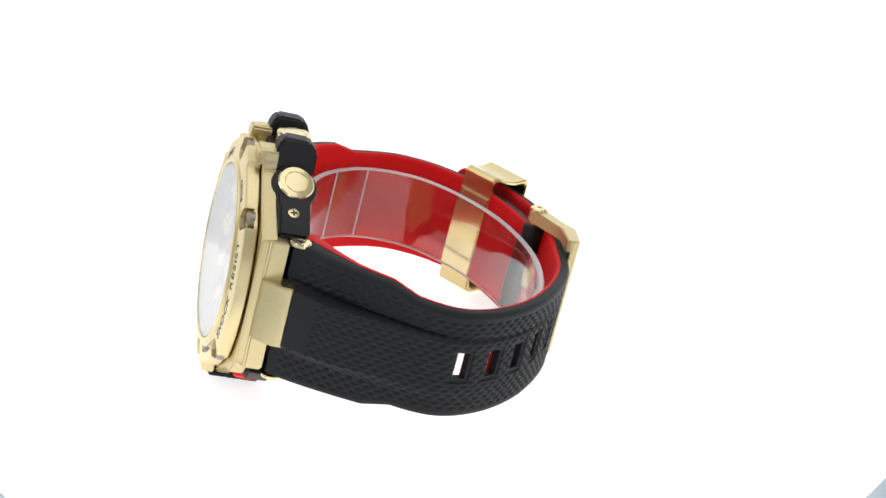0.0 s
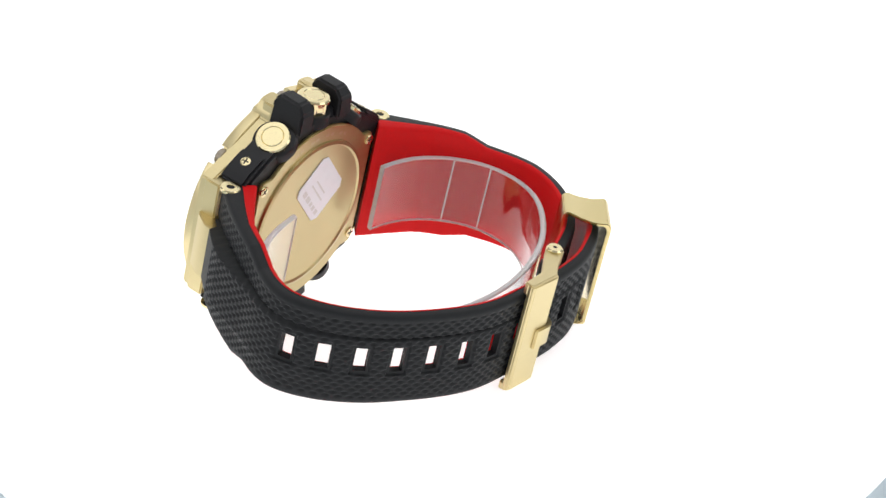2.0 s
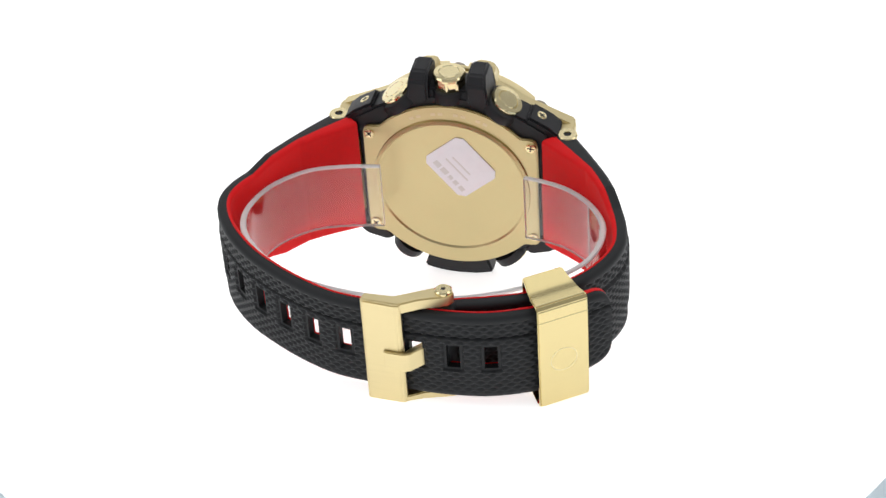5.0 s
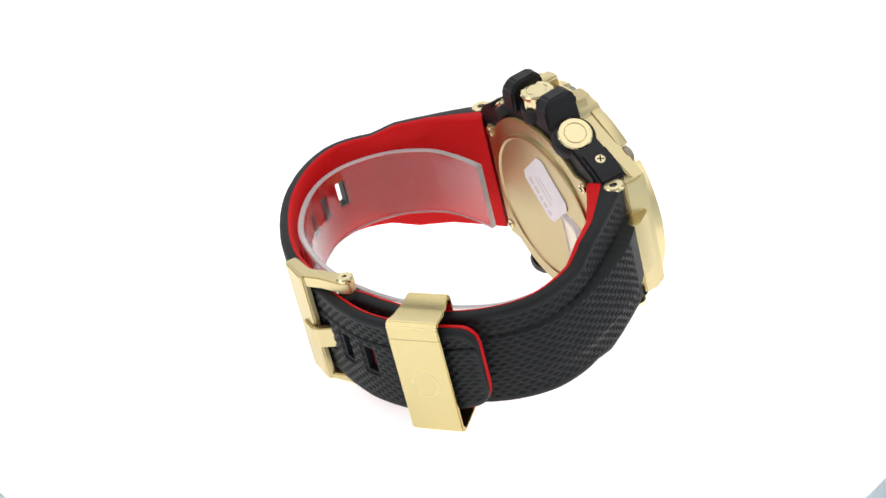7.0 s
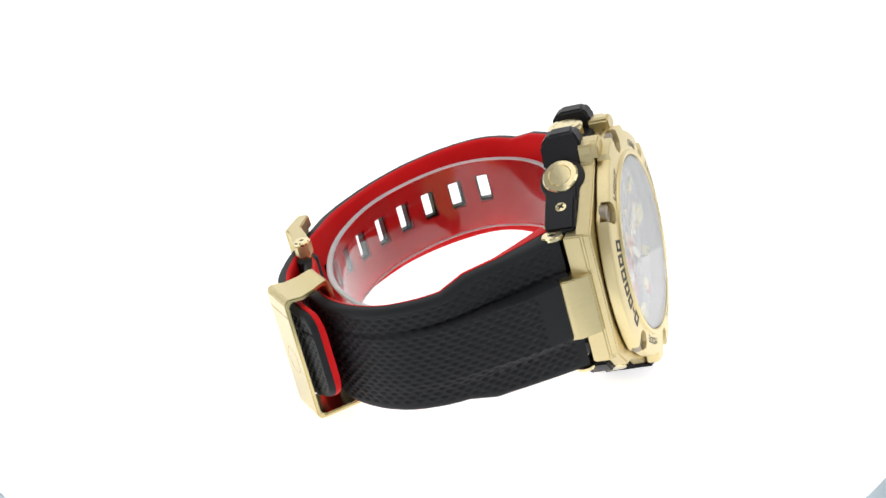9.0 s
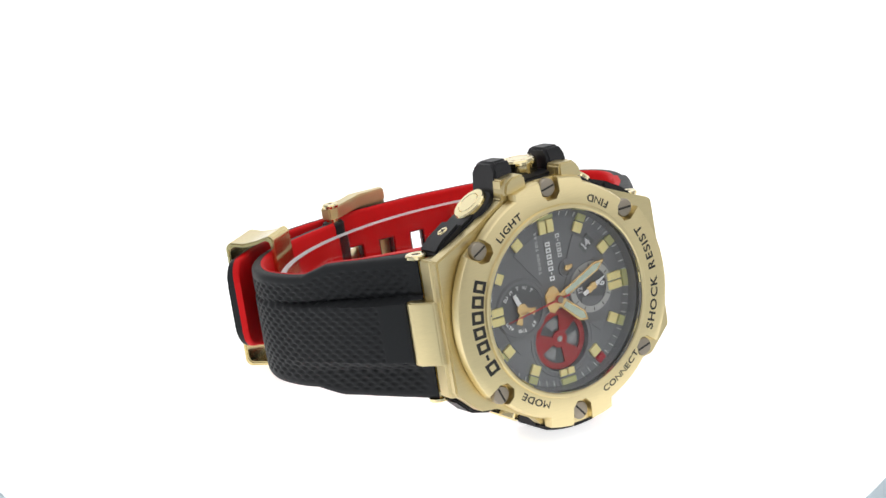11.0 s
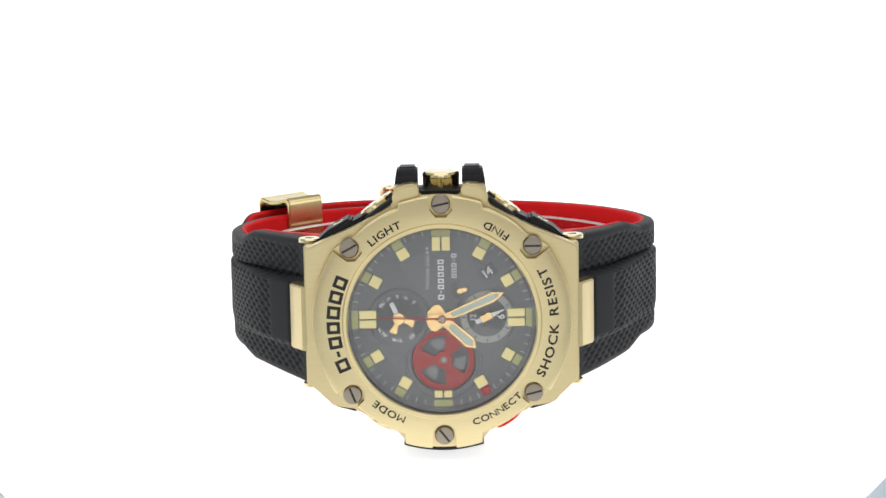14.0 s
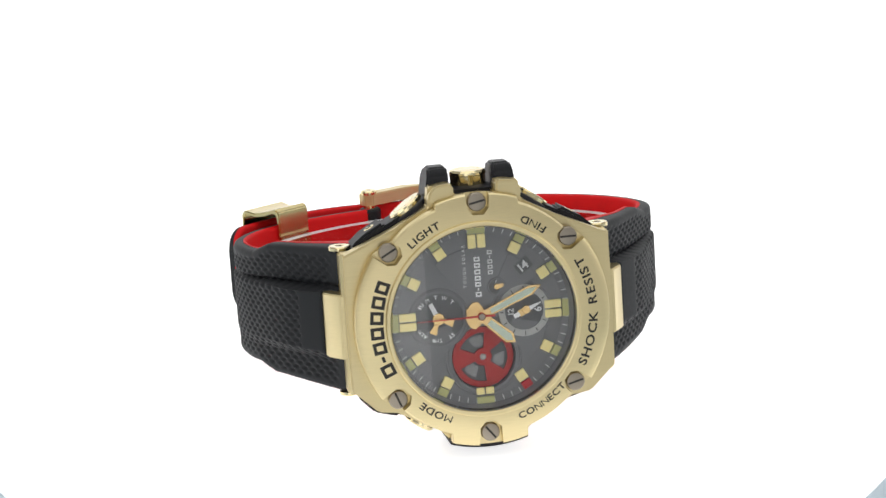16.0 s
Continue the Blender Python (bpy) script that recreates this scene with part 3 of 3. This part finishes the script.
    lettering("lettering", "12", 1.6, on_line(cx - 2.6, cz, y - 0.16, math.pi / 2), M_MARK, sub)
    lettering("lettering", "6", 1.9, on_line(cx + 2.65, cz, y - 0.16, math.pi / 2), M_WHITE, sub)
    a = radians(24)
    ux, uz = math.cos(a), math.sin(a)

    def slim(u, w):
        return (cx + u * ux - w * uz, cz + u * uz + w * ux)
    h = part("counter_hand", joined(disc(0.75, y - 0.8, y - 0.4, cx + 0.3, cz + 0.2), prism([slim(-1.2, 0.7), slim(-1.2, -0.7), slim(1.2, -0.5), slim(1.2, 0.5)], y - 0.7, y - 0.5)),
             M_HAND, sub, "gilt and white counter hand")
    part("tip", prism([slim(1.0, 0.42), slim(1.0, -0.42), slim(3.5, -0.1), slim(3.5, 0.1)], y - 0.71, y - 0.52), M_WHITE, h)
    part("tail", prism([slim(-1.1, 0.4), slim(-1.1, -0.4), slim(-2.3, -0.42), slim(-2.3, 0.42)], y - 0.71, y - 0.52), M_WHITE, h)

    # small indicator
    cx, cz = 3.45, 5.2
    sub = part("mode_counter", disc(1.75, y - 0.25, y + 0.1, cx, cz, hole=1.5), M_DIAL, dial, "tiny mode indicator")
    part("floor", disc(1.52, y - 0.05, y + 0.1, cx, cz), M_SUB, sub)
    lettering("lettering", "A", 0.7, on_line(cx, cz + 1.0, y - 0.1, 0), M_WHITE, sub)
    part("counter_hand", joined(disc(0.55, y - 0.5, y - 0.2, cx, cz), prism([(cx - 0.1, cz - 0.5), (cx + 1.15, cz - 0.1), (cx + 1.35, cz + 0.55), (cx - 0.1, cz + 0.5)], y - 0.45, y - 0.25)), M_HAND, sub)

    # soft raised rims round the counters and across the dial
    for rx, rz, rr in ((0.15, -8.3, 7.2), (8.0, 0.0, 5.75), (-8.0, 0.0, 5.75)):
        rim = lathe([(rr - 0.45, y + 0.05), (rr - 0.2, y - 0.14), (rr + 0.05, y - 0.14), (rr + 0.2, y + 0.05)], 96, closed=True)
        rim.transform(Matrix.Translation((rx, 0, rz)))
        part("dial_rim", rim, M_DIAL, dial)
    # red open-worked disc over a black mesh
    cx, cz = 0.15, -8.3
    y += 1.3
    sub = part("red_counter", disc(6.6, y - 1.4, y + 0.1, cx, cz, hole=6.2), M_DIAL, dial, "round counter under a red open-worked disc")
    part("floor", disc(6.25, y - 0.02, y + 0.1, cx, cz), M_SUB, sub)
    wheel = [disc(5.9, y - 0.55, y - 0.3, cx, cz, hole=4.75), disc(1.7, y - 0.55, y - 0.3, cx, cz)]
    for a0, a1 in ((36, 84), (156, 204), (276, 324)):
        # solid vanes between the openings
        pts = [(cx + 4.8 * math.cos(radians(a0 + (a1 - a0) * i / 10)), cz + 4.8 * math.sin(radians(a0 + (a1 - a0) * i / 10))) for i in range(11)]
        pts += [(cx + 1.6 * math.cos(radians(a1 + (a0 - a1) * i / 6)), cz + 1.6 * math.sin(radians(a1 + (a0 - a1) * i / 6))) for i in range(7)]
        wheel.append(prism(pts, y - 0.54, y - 0.31))
    w = part("red_wheel", joined(*wheel), M_REDDISC, sub, "red lacquered three-vane wheel")
    part("rivet", disc(0.6, y - 0.8, y - 0.5, cx, cz, 24, edge=0.25), M_GREY, w, "silver centre rivet")
    cells = []
    for mid in (106, 226, 346):
        for i in range(-2, 3):
            for j in range(4):
                r = 2.4 + 0.52 * j
                a = radians(mid) + (i + 0.5 * (j % 2)) * 0.52 / r
                if abs(a - radians(mid)) < 0.36:
                    b = lathe([(0.27, y - 0.1), (0.27, y - 0.2), (0.2, y - 0.2), (0.2, y - 0.1)], 6, closed=True)
                    b.transform(Matrix.Translation((cx + r * math.cos(a), 0, cz + r * math.sin(a))))
                    cells.append(b)
    part("mesh_grille", joined(*cells), M_MARK, sub, "silver honeycomb grille")
    y -= 1.3

    # date
    a = radians(36)
    q = [(-1.55, -1.15), (1.55, -1.15), (1.55, 1.15), (-1.55, 1.15)]
    bm = prism([(8.75 + u * math.cos(a) - v * math.sin(a), 8.75 + u * math.sin(a) + v * math.cos(a)) for u, v in q], y - 0.2, y + 0.1)
    win = part("date_window", bm, M_SUB, dial, "dark date window")
    lettering("lettering", "14", 2.3, on_line(8.75, 8.75, y - 0.24, a), M_MARK, win, 1.1, 0.08)
    # printed words
    lettering("lettering", "TOUGH SOLAR", 0.86, on_line(-2.6, 9.6, y - 0.2, math.pi / 2), M_MARK, dial, 1.0, 0.32)
    bars("maker_mark", (0.95, 0.45, 0.9, 0.9, 0.95, 0.95, 0.9), 1.15, 0.28, on_line(-0.1, 7.4, y - 0.2, math.pi / 2), M_WHITE, dial, "row of plain white blocks")
    bars("maker_mark", (0.8, 0.8, 0.8, 0.5, 0.8), 0.95, 0.24, on_line(2.4, 10.0, y - 0.2, math.pi / 2), M_MARK, dial, "row of plain grey blocks")
    return dial


dial = build_dial()


def blade(name, turn, y, tail, length, width, label):
    """A broad faceted hand with a gilt frame and a pale inlay, pointing along turn."""
    c, s = math.cos(turn), math.sin(turn)

    def to(u, w):
        return (u * c - w * s, u * s + w * c)
    out = [to(-tail, 0.9), (to(-tail * 0.75, 1.75)), to(-1.0, 1.5), to(1.0, width * 0.8), to(length * 0.82, width), to(length, 0.0),
           to(length * 0.82, -width), to(1.0, -width * 0.8), to(-1.0, -1.5), to(-tail * 0.75, -1.75), to(-tail, -0.9)]
    hand = wpart(name, prism(out, y, y + 0.25, bevel=0.06), M_HAND, label)
    k = 0.62
    inl = [to(2.0, width * 0.8 * k), to(length * 0.80, width * k), to(length * 0.92, 0), to(length * 0.80, -width * k), to(2.0, -width * 0.8 * k)]
    part("inlay", prism(inl, y - 0.04, y + 0.1), M_PALE, hand, "pale lume inlay")
    return hand


blade("hour_hand", radians(-42), 2.45, 2.9, 8.6, 1.15, "broad gilt hour hand")
blade("minute_hand", radians(23), 2.1, 2.9, 12.8, 0.95, "long gilt minute hand")
bm = joined(prism([(-12.3, -0.06), (-12.3, 0.06), (0, 0.16), (2.6, 0.16), (2.6, -0.16), (0, -0.16)], 1.75, 1.87), disc(0.75, 1.55, 2.0, seg=24))
second_hand = wpart("second_hand", bm, M_REDMARK, "thin red second hand")
part("hub", disc(0.68, 1.3, 1.62, seg=24, edge=0.15), M_STEEL, second_hand)

bm = lathe([(0, -0.2), (17.68, -0.2), (17.68, -1.2), (17.5, -1.35), (0, -1.35)], 128)
crystal = wpart("crystal", bm, M_GLASS, "flat clear mineral glass")
crystal.visible_shadow = False


# ---------------------------------------------------------------- strap
def relief(s, z):
    """Woven relief: staggered pits that deepen towards one end, in millimetres."""
    row = math.floor(z / 0.92)
    fz = z / 0.92 - row - 0.5
    u = s / 2.4 + 0.5 * (row % 2)
    fs = u - math.floor(u) - 0.5
    d = math.sqrt((fs * 2.4 / 0.95) ** 2 + (fz * 0.92 / 0.46) ** 2)
    return -0.48 * (1 - smooth(0.35, 1.05, d)) * (0.7 + 0.6 * fs)


def smooth(a, b, x):
    k = min(1.0, max(0.0, (x - a) / (b - a)))
    return k * k * (3 - 2 * k)


def build_strap(name, points, half, thick, holes, label, tail_round, groove=True, start=0.0):
    """half(s): half width; thick(s): full thickness; holes: middles of the slots along the strap."""
    step = 0.27
    px, py, tx, ty, run = curve(points, step)
    sign = 1 if points[0][0] > 0 else -1
    nx, ny = ty * sign, -tx * sign        # outward
    L = run[-1]
    nz = 104
    vs = np.linspace(-1, 1, nz + 1)
    n = len(run)
    HW, HL = 2.7, 1.35                    # slot: half height across the strap, half length along it

    def layer(depth_out, depth_in, mat, pname, textured, inset, plabel=""):
        bm = bmesh.new()
        top, bot = [], []
        for i in range(n):
            s = run[i]
            w = half(s) - inset
            end = L - s
            if holes:
                w -= 1.4 * smooth(L - 14, L, s)
            if end < tail_round:
                w = w - tail_round + math.sqrt(max(0.0, tail_round ** 2 - (tail_round - end) ** 2))
            rowt, rowb = [], []
            t = thick(s)
            d0, d1 = depth_out(s, t), depth_in(s, t)
            for v in vs:
                z = v * w
                edge = w - abs(z)
                zc = 0.35 + 0.1 * (smooth(10, 28, s) - smooth(60, 80, s)) - 0.35 * smooth(60, 80, s) + 1.4 * smooth(L - 14, L, s) if holes else 0.35 - 0.7 * smooth(15, 30, s)
                lift = 0.0
                if textured:
                    lift -= 0.9 * (1 - math.sqrt(max(0.0, 1 - (1 - min(edge, 1.2) / 1.2) ** 2)))
                    g = 6.35 - 1.5 * min(1.0, s / 60)
                    if groove:
                        proud = float(np.interp(s, (0, 2.4, 3.0, 8, 12, 17, 24, 32, 45, 60), (0.4, 0.6, 2.2, 2.7, 2.8, 2.2, 1.1, 0.4, 0.1, 0.0)))
                        lift += proud * (1 - smooth(g - 0.55, g, z)) * (1 - smooth(g - 0.55, g + 2.2, -z))
                        lift -= 0.45 * math.exp(-((z - g - 0.15) / 0.36) ** 2)
                    plain = min(1.0, max(0.0, (edge - 1.3) / 0.5))
                    if s < 8.5 and abs(z) < g - 0.2:
                        plain = 0.0
                    plain *= min(1.0, max(0.0, (s - 1.0) / 2.0)) * min(1.0, end / 1.5)
                    for h in holes:
                        dx, dz = abs(s - h) - HL, abs(z) - HW
                        k = max(dx, dz)
                        if k < 0.75:
                            plain = 0.0
                            lift -= 0.5
                    lift += relief(s, z) * plain
                else:
                    lift += 0.55 * (1 - math.sqrt(max(0.0, 1 - (1 - min(edge, 0.9) / 0.9) ** 2)))
                a, b = (d0 - lift, d1) if textured else (d0, d1 - lift)
                rowt.append(bm.verts.new((px[i] - nx[i] * a, py[i] - ny[i] * a, z + zc)))
                rowb.append(bm.verts.new((px[i] - nx[i] * b, py[i] - ny[i] * b, z + zc)))
            top.append(rowt)
            bot.append(rowb)
        solid = np.ones((n - 1, nz), bool)
        for i in range(n - 1):
            sm = (run[i] + run[i + 1]) / 2
            for h in holes:
                room = 0.0 if textured else 0.45
                if abs(sm - h) < HL + room:
                    for j in range(nz):
                        if abs((vs[j] + vs[j + 1]) / 2 * (half(sm) - inset)) < HW + room:
                            solid[i, j] = False
        for i in range(n - 1):
            for j in range(nz):
                if not solid[i, j]:
                    continue
                bm.faces.new((top[i][j], top[i + 1][j], top[i + 1][j + 1], top[i][j + 1]))
                bm.faces.new((bot[i][j], bot[i][j + 1], bot[i + 1][j + 1], bot[i + 1][j]))
                for (di, dj, p, q) in ((-1, 0, (i, j), (i, j + 1)), (1, 0, (i + 1, j), (i + 1, j + 1)), (0, -1, (i, j), (i + 1, j)), (0, 1, (i, j + 1), (i + 1, j + 1))):
                    a, b = i + di, j + dj
                    if not (0 <= a < n - 1 and 0 <= b < nz) or not solid[a, b]:
                        bm.faces.new((top[p[0]][p[1]], top[q[0]][q[1]], bot[q[0]][q[1]], bot[p[0]][p[1]]))
        loose = [v for v in bm.verts if not v.link_faces]
        bmesh.ops.delete(bm, geom=loose, context="VERTS")
        return bm

    def split(s):
        return ramp(s, 0, 34, 0.56, 0.72) - ramp(s, 118, 126, 0.0, 0.2)

    bm = layer(lambda s, t: 0.0, lambda s, t: t * split(s), M_RUBBER, name, True, 0.0)
    outer = wpart(name, bm, M_RUBBER, label, 50)
    bm = layer(lambda s, t: t * split(s) + 0.004, lambda s, t: t, M_RED, "lining", False, -0.1)
    part("lining", bm, M_RED, outer, "smooth red rubber lining", 60)
    lean(outer)
    return outer


def ramp(s, a, b, va, vb):
    k = min(1.0, max(0.0, (s - a) / (b - a)))
    return va + (vb - va) * k


SIX = [(25.8, 8.4), (30.4, 14.6), (34.8, 21.6), (38.4, 28.2), (41.3, 33.9), (42.1, 39.1), (40.3, 44.8), (36.2, 50.9), (29.5, 57.2), (20.1, 62.9),
       (10.0, 66.9), (0.0, 68.3), (-8.0, 69.0), (-15.0, 69.1), (-22.5, 68.2), (-30.3, 65.3), (-36.7, 61.2), (-41.0, 57.8), (-44.0, 55.1)]
TWELVE = [(-25.8, 8.4), (-31.0, 14.6), (-36.4, 21.6), (-40.6, 28.5), (-43.0, 35.0), (-43.6, 41.0), (-41.7, 47.6), (-37.4, 53.9), (-30.6, 59.4), (-22.2, 62.8),
          (-16.0, 64.6), (-13.0, 65.9)]


def half_width(s):
    # broad wings by the case, a step inwards, then a slow taper
    w = ramp(s, 0, 20.0, 14.1, 12.9)
    return w - ramp(s, 20.0, 25.5, 0.0, 1.7) - ramp(s, 25.5, 62, 0.0, 0.9)


def thickness(s):
    return ramp(s, 0, 13, 7.2, 3.6) - ramp(s, 14, 40, 0.0, 0.8)


HOLES = [37.2 + 7.56 * k for k in range(11)]
build_strap("strap", SIX, half_width, thickness, HOLES, "long black textured rubber strap end with slots, red inside", 3.4)
build_strap("strap", TWELVE, half_width, thickness, [], "short black textured rubber strap end, red inside", 0.0)


def build_fittings():
    # spring bars at the lugs
    for s in (1, -1):
        bm = lathe([(0, -28.6), (1.75, -28.6), (1.9, -28.4), (1.9, -27.9), (1.0, -27.8), (1.0, -0.5), (2.15, -0.45), (2.15, 0.05), (1.95, 0.3), (0.85, 0.3), (0.7, -0.2), (0, -0.2)], 32,
                   axis((s * 25.0, 9.7, 14.3), (0, 0, 1)))
        wpart("spring_bar", bm, M_POLISH, "gold spring bar with a hollow head")
    bm = lathe([(0, 0), (2.0, 0), (2.3, 0.4), (2.3, 19.6), (2.0, 20), (0, 20)], 32, axis((-13.0, 64.6, -10), (0, 0, 1)))
    lean(wpart("strap_end_loop", bm, M_RUBBER, "black rubber loop round the buckle pin"))
    # buckle
    poly = [(2.3, 68.6), (2.4, 69.6), (1.9, 70.2), (-5.2, 70.9), (-5.9, 70.5), (-5.9, 69.4), (-5.2, 69.1)]
    bm = prism(poly, -13.2, 13.2, xy_to, bevel=0.22)
    buckle = wpart("buckle", bm, M_BRUSH, "brushed gold tang buckle")
    for z0, z1 in ((10.7, 13.3), (-13.3, -10.7)):
        poly = [(2.3, 68.7), (1.9, 69.8), (-5.4, 70.4), (-8.8, 68.3), (-14.2, 66.2), (-15.2, 64.9), (-14.2, 63.2), (-12.4, 62.9), (-6.5, 66.2), (-4.0, 67.6), (2.0, 67.6)]
        part("arm", prism(poly, z0, z1, xy_to, bevel=0.25), M_BRUSH, buckle)
    bm = lathe([(0, -28.0), (1.6, -28.0), (1.6, -27.6), (1.3, -27.4), (1.3, -0.5), (1.75, -0.45), (1.75, 0.1), (1.45, 0.4), (0.45, 0.4), (0.4, 0.0), (0, 0.0)], 32, axis((-13.0, 64.6, 13.5), (0, 0, 1)))
    pin = part("pin", bm, M_POLISH, buckle, "gold hinge pin with a drilled head")
    part("bore", lathe([(0, 0.0), (0.44, 0.0), (0.44, 0.3), (0, 0.3)], 20, axis((-13.0, 64.6, 13.5), (0, 0, 1))), M_SLOT, pin, "dark drilled bore")
    poly = [(-1.9, 70.45), (-2.0, 71.1), (-2.6, 71.35), (-6.2, 71.6), (-7.4, 71.0), (-9.6, 68.4), (-13.0, 66.2), (-13.0, 64.6), (-9.2, 66.2), (-6.9, 69.0), (-6.1, 70.55), (-5.2, 70.92)]
    part("tang", prism(poly, -3.1, 1.5, xy_to, bevel=0.2), M_BRUSH, buckle, "gold tang bent over the bar")
    lean(buckle)
    # keeper: a folded band round both strap ends
    t = Vector((-0.799, -0.602, 0))
    nrm = Vector((-0.602, 0.799, 0))
    o = Vector((-35.8, 63.0, 0))
    ring = [(0.9, 12.0), (0.0, 12.9), (-3.0, 12.5), (-5.8, 12.9), (-8.6, 13.7), (-9.4, 13.1), (-9.6, 12.2), (-9.6, -12.2), (-9.2, -13.0), (-8.4, -13.4), (0.0, -13.2), (0.9, -12.4)]
    thick = 0.8
    cx, cz = -4.35, 0.0
    inner = [(cx + (a - cx) * (1 - thick / 5.25), cz + (b - cz) * (1 - thick / 12.5)) for a, b in ring]
    bm = bmesh.new()
    lay = []
    for w in (-5.3, 5.3):
        for poly in (ring, inner):
            row = []
            for a, b in poly:
                # the band narrows towards the wrist
                k = w * (1 - 0.028 * max(0.0, -a - 1.0))
                p = o + t * k + nrm * a
                row.append(bm.verts.new((p.x, p.y, b)))
            lay.append(row)
    m = len(ring)
    o0, i0, o1, i1 = lay
    for i in range(m):
        j = (i + 1) % m
        bm.faces.new((o0[i], o1[i], o1[j], o0[j]))
        bm.faces.new((i0[i], i0[j], i1[j], i1[i]))
        bm.faces.new((o0[i], o0[j], i0[j], i0[i]))
        bm.faces.new((o1[i], i1[i], i1[j], o1[j]))
    bmesh.ops.recalc_face_normals(bm, faces=bm.faces)
    soften(bm, 0.22, 2, 40)
    keeper = wpart("keeper", bm, M_SATIN, "polished gold keeper loop")
    # raised seam and faint emblem on its face
    q = [o + t * -5.2 + nrm * 0.9, o + t * 5.2 + nrm * 0.9]
    bm = prism([(q[0].x, q[0].y), (q[1].x, q[1].y), (q[1].x + nrm.x * 0.05, q[1].y + nrm.y * 0.05), (q[0].x + nrm.x * 0.05, q[0].y + nrm.y * 0.05)], 9.0, 9.15, xy_to)
    part("seam", bm, M_BACK, keeper)
    bm = lathe([(2.9, 0.0), (2.9, 0.012), (2.6, 0.012), (2.6, 0.0)], 48, closed=True)
    bm.transform(Matrix.Translation(o + nrm * 0.903 + Vector((0, 0, -1.5))) @ axis((0, 0, 0), nrm))
    part("emblem_ring", bm, M_BRUSH, keeper, "faintly etched ring")
    lean(keeper)


build_fittings()


# ---------------------------------------------------------------- clear cuff inside the strap
def build_cuff():
    pts = [(13.6, 19.4), (20.5, 20.6), (27.6, 23.2), (33.0, 28.6), (35.4, 34.6), (35.7, 40.7), (33.0, 47.1), (26.6, 53.5), (18.0, 58.6), (8.0, 61.0), (-2.0, 61.4),
           (-12.0, 59.8), (-21.0, 56.6), (-29.0, 51.6), (-34.6, 46.0), (-37.0, 40.4), (-37.2, 34.6), (-35.6, 29.6), (-31.8, 24.6), (-26.8, 21.0), (-22.0, 19.3), (-17.4, 18.5)]
    px, py, tx, ty, run = curve(pts, 0.8)
    bm = bmesh.new()
    rows = []
    th, h = 1.3, 8.1
    sec = [(0, -h + 0.25), (0.25, -h), (th - 0.25, -h), (th, -h + 0.25), (th, h - 0.25), (th - 0.25, h), (0.25, h), (0, h - 0.25)]
    for i in range(len(run)):
        rows.append([bm.verts.new((px[i] + ty[i] * d, py[i] - tx[i] * d, z)) for d, z in sec])
    for p, q in zip(rows, rows[1:]):
        for k in range(8):
            bm.faces.new((p[k], q[k], q[(k + 1) % 8], p[(k + 1) % 8])).material_index = 0 if k in (3, 7) else 1
    bm.faces.new(rows[0]).material_index = 1
    bm.faces.new(rows[-1]).material_index = 1
    def rib(x, y, turn):
        b = box(-0.12, 0.12, -0.15, 0.15, -7.9, 7.9, 0.05)
        b.transform(Matrix.Translation((x, y, 0)) @ Matrix.Rotation(turn, 4, "Z"))
        b.transform(Matrix.Scale(1000, 4) @ WATCH @ LEAN @ Matrix.Scale(0.001, 4))
        return b
    cuff = part("watch_cuff", bm, M_CLEAR, None, sharp=30)
    cuff.data.materials.append(M_EDGE)
    cuff.data.transform(WATCH @ LEAN)
    for x, y, turn in ((-33.0, 26.0, 2.3), (-36.9, 33.2, 1.75)):
        part("fold_line", rib(x, y, turn), M_EDGE, cuff, "whitish fold in the plastic")
    tagged(cuff, "clear plastic display cuff holding the strap open from inside", "display stand")
    return cuff


cuff = build_cuff()


def motions():
    spin = [(t, pose(0, 0, 0, 0, 0, a)) for t, a in TURN]
    walk(watch, spin)
    walk(cuff, spin)
    walk(turntable, [(t, pose(0.0016, 0, 0, 0, 0, a)) for t, a in TURN])
    walk(second_hand, [(t, WATCH @ Matrix.Rotation(radians(a), 4, "Y")) for t, a in SECONDS])


SECONDS = [(0.0, -72.0), (3.0, -54.0), (6.0, -36.0), (8.5, -21.5), (10.8, -8.0), (12.0, -4.3), (13.0, -0.8), (14.0, 2.0), (14.5, 3.0), (15.0, 2.6), (16.0, 0.2)]
motions()
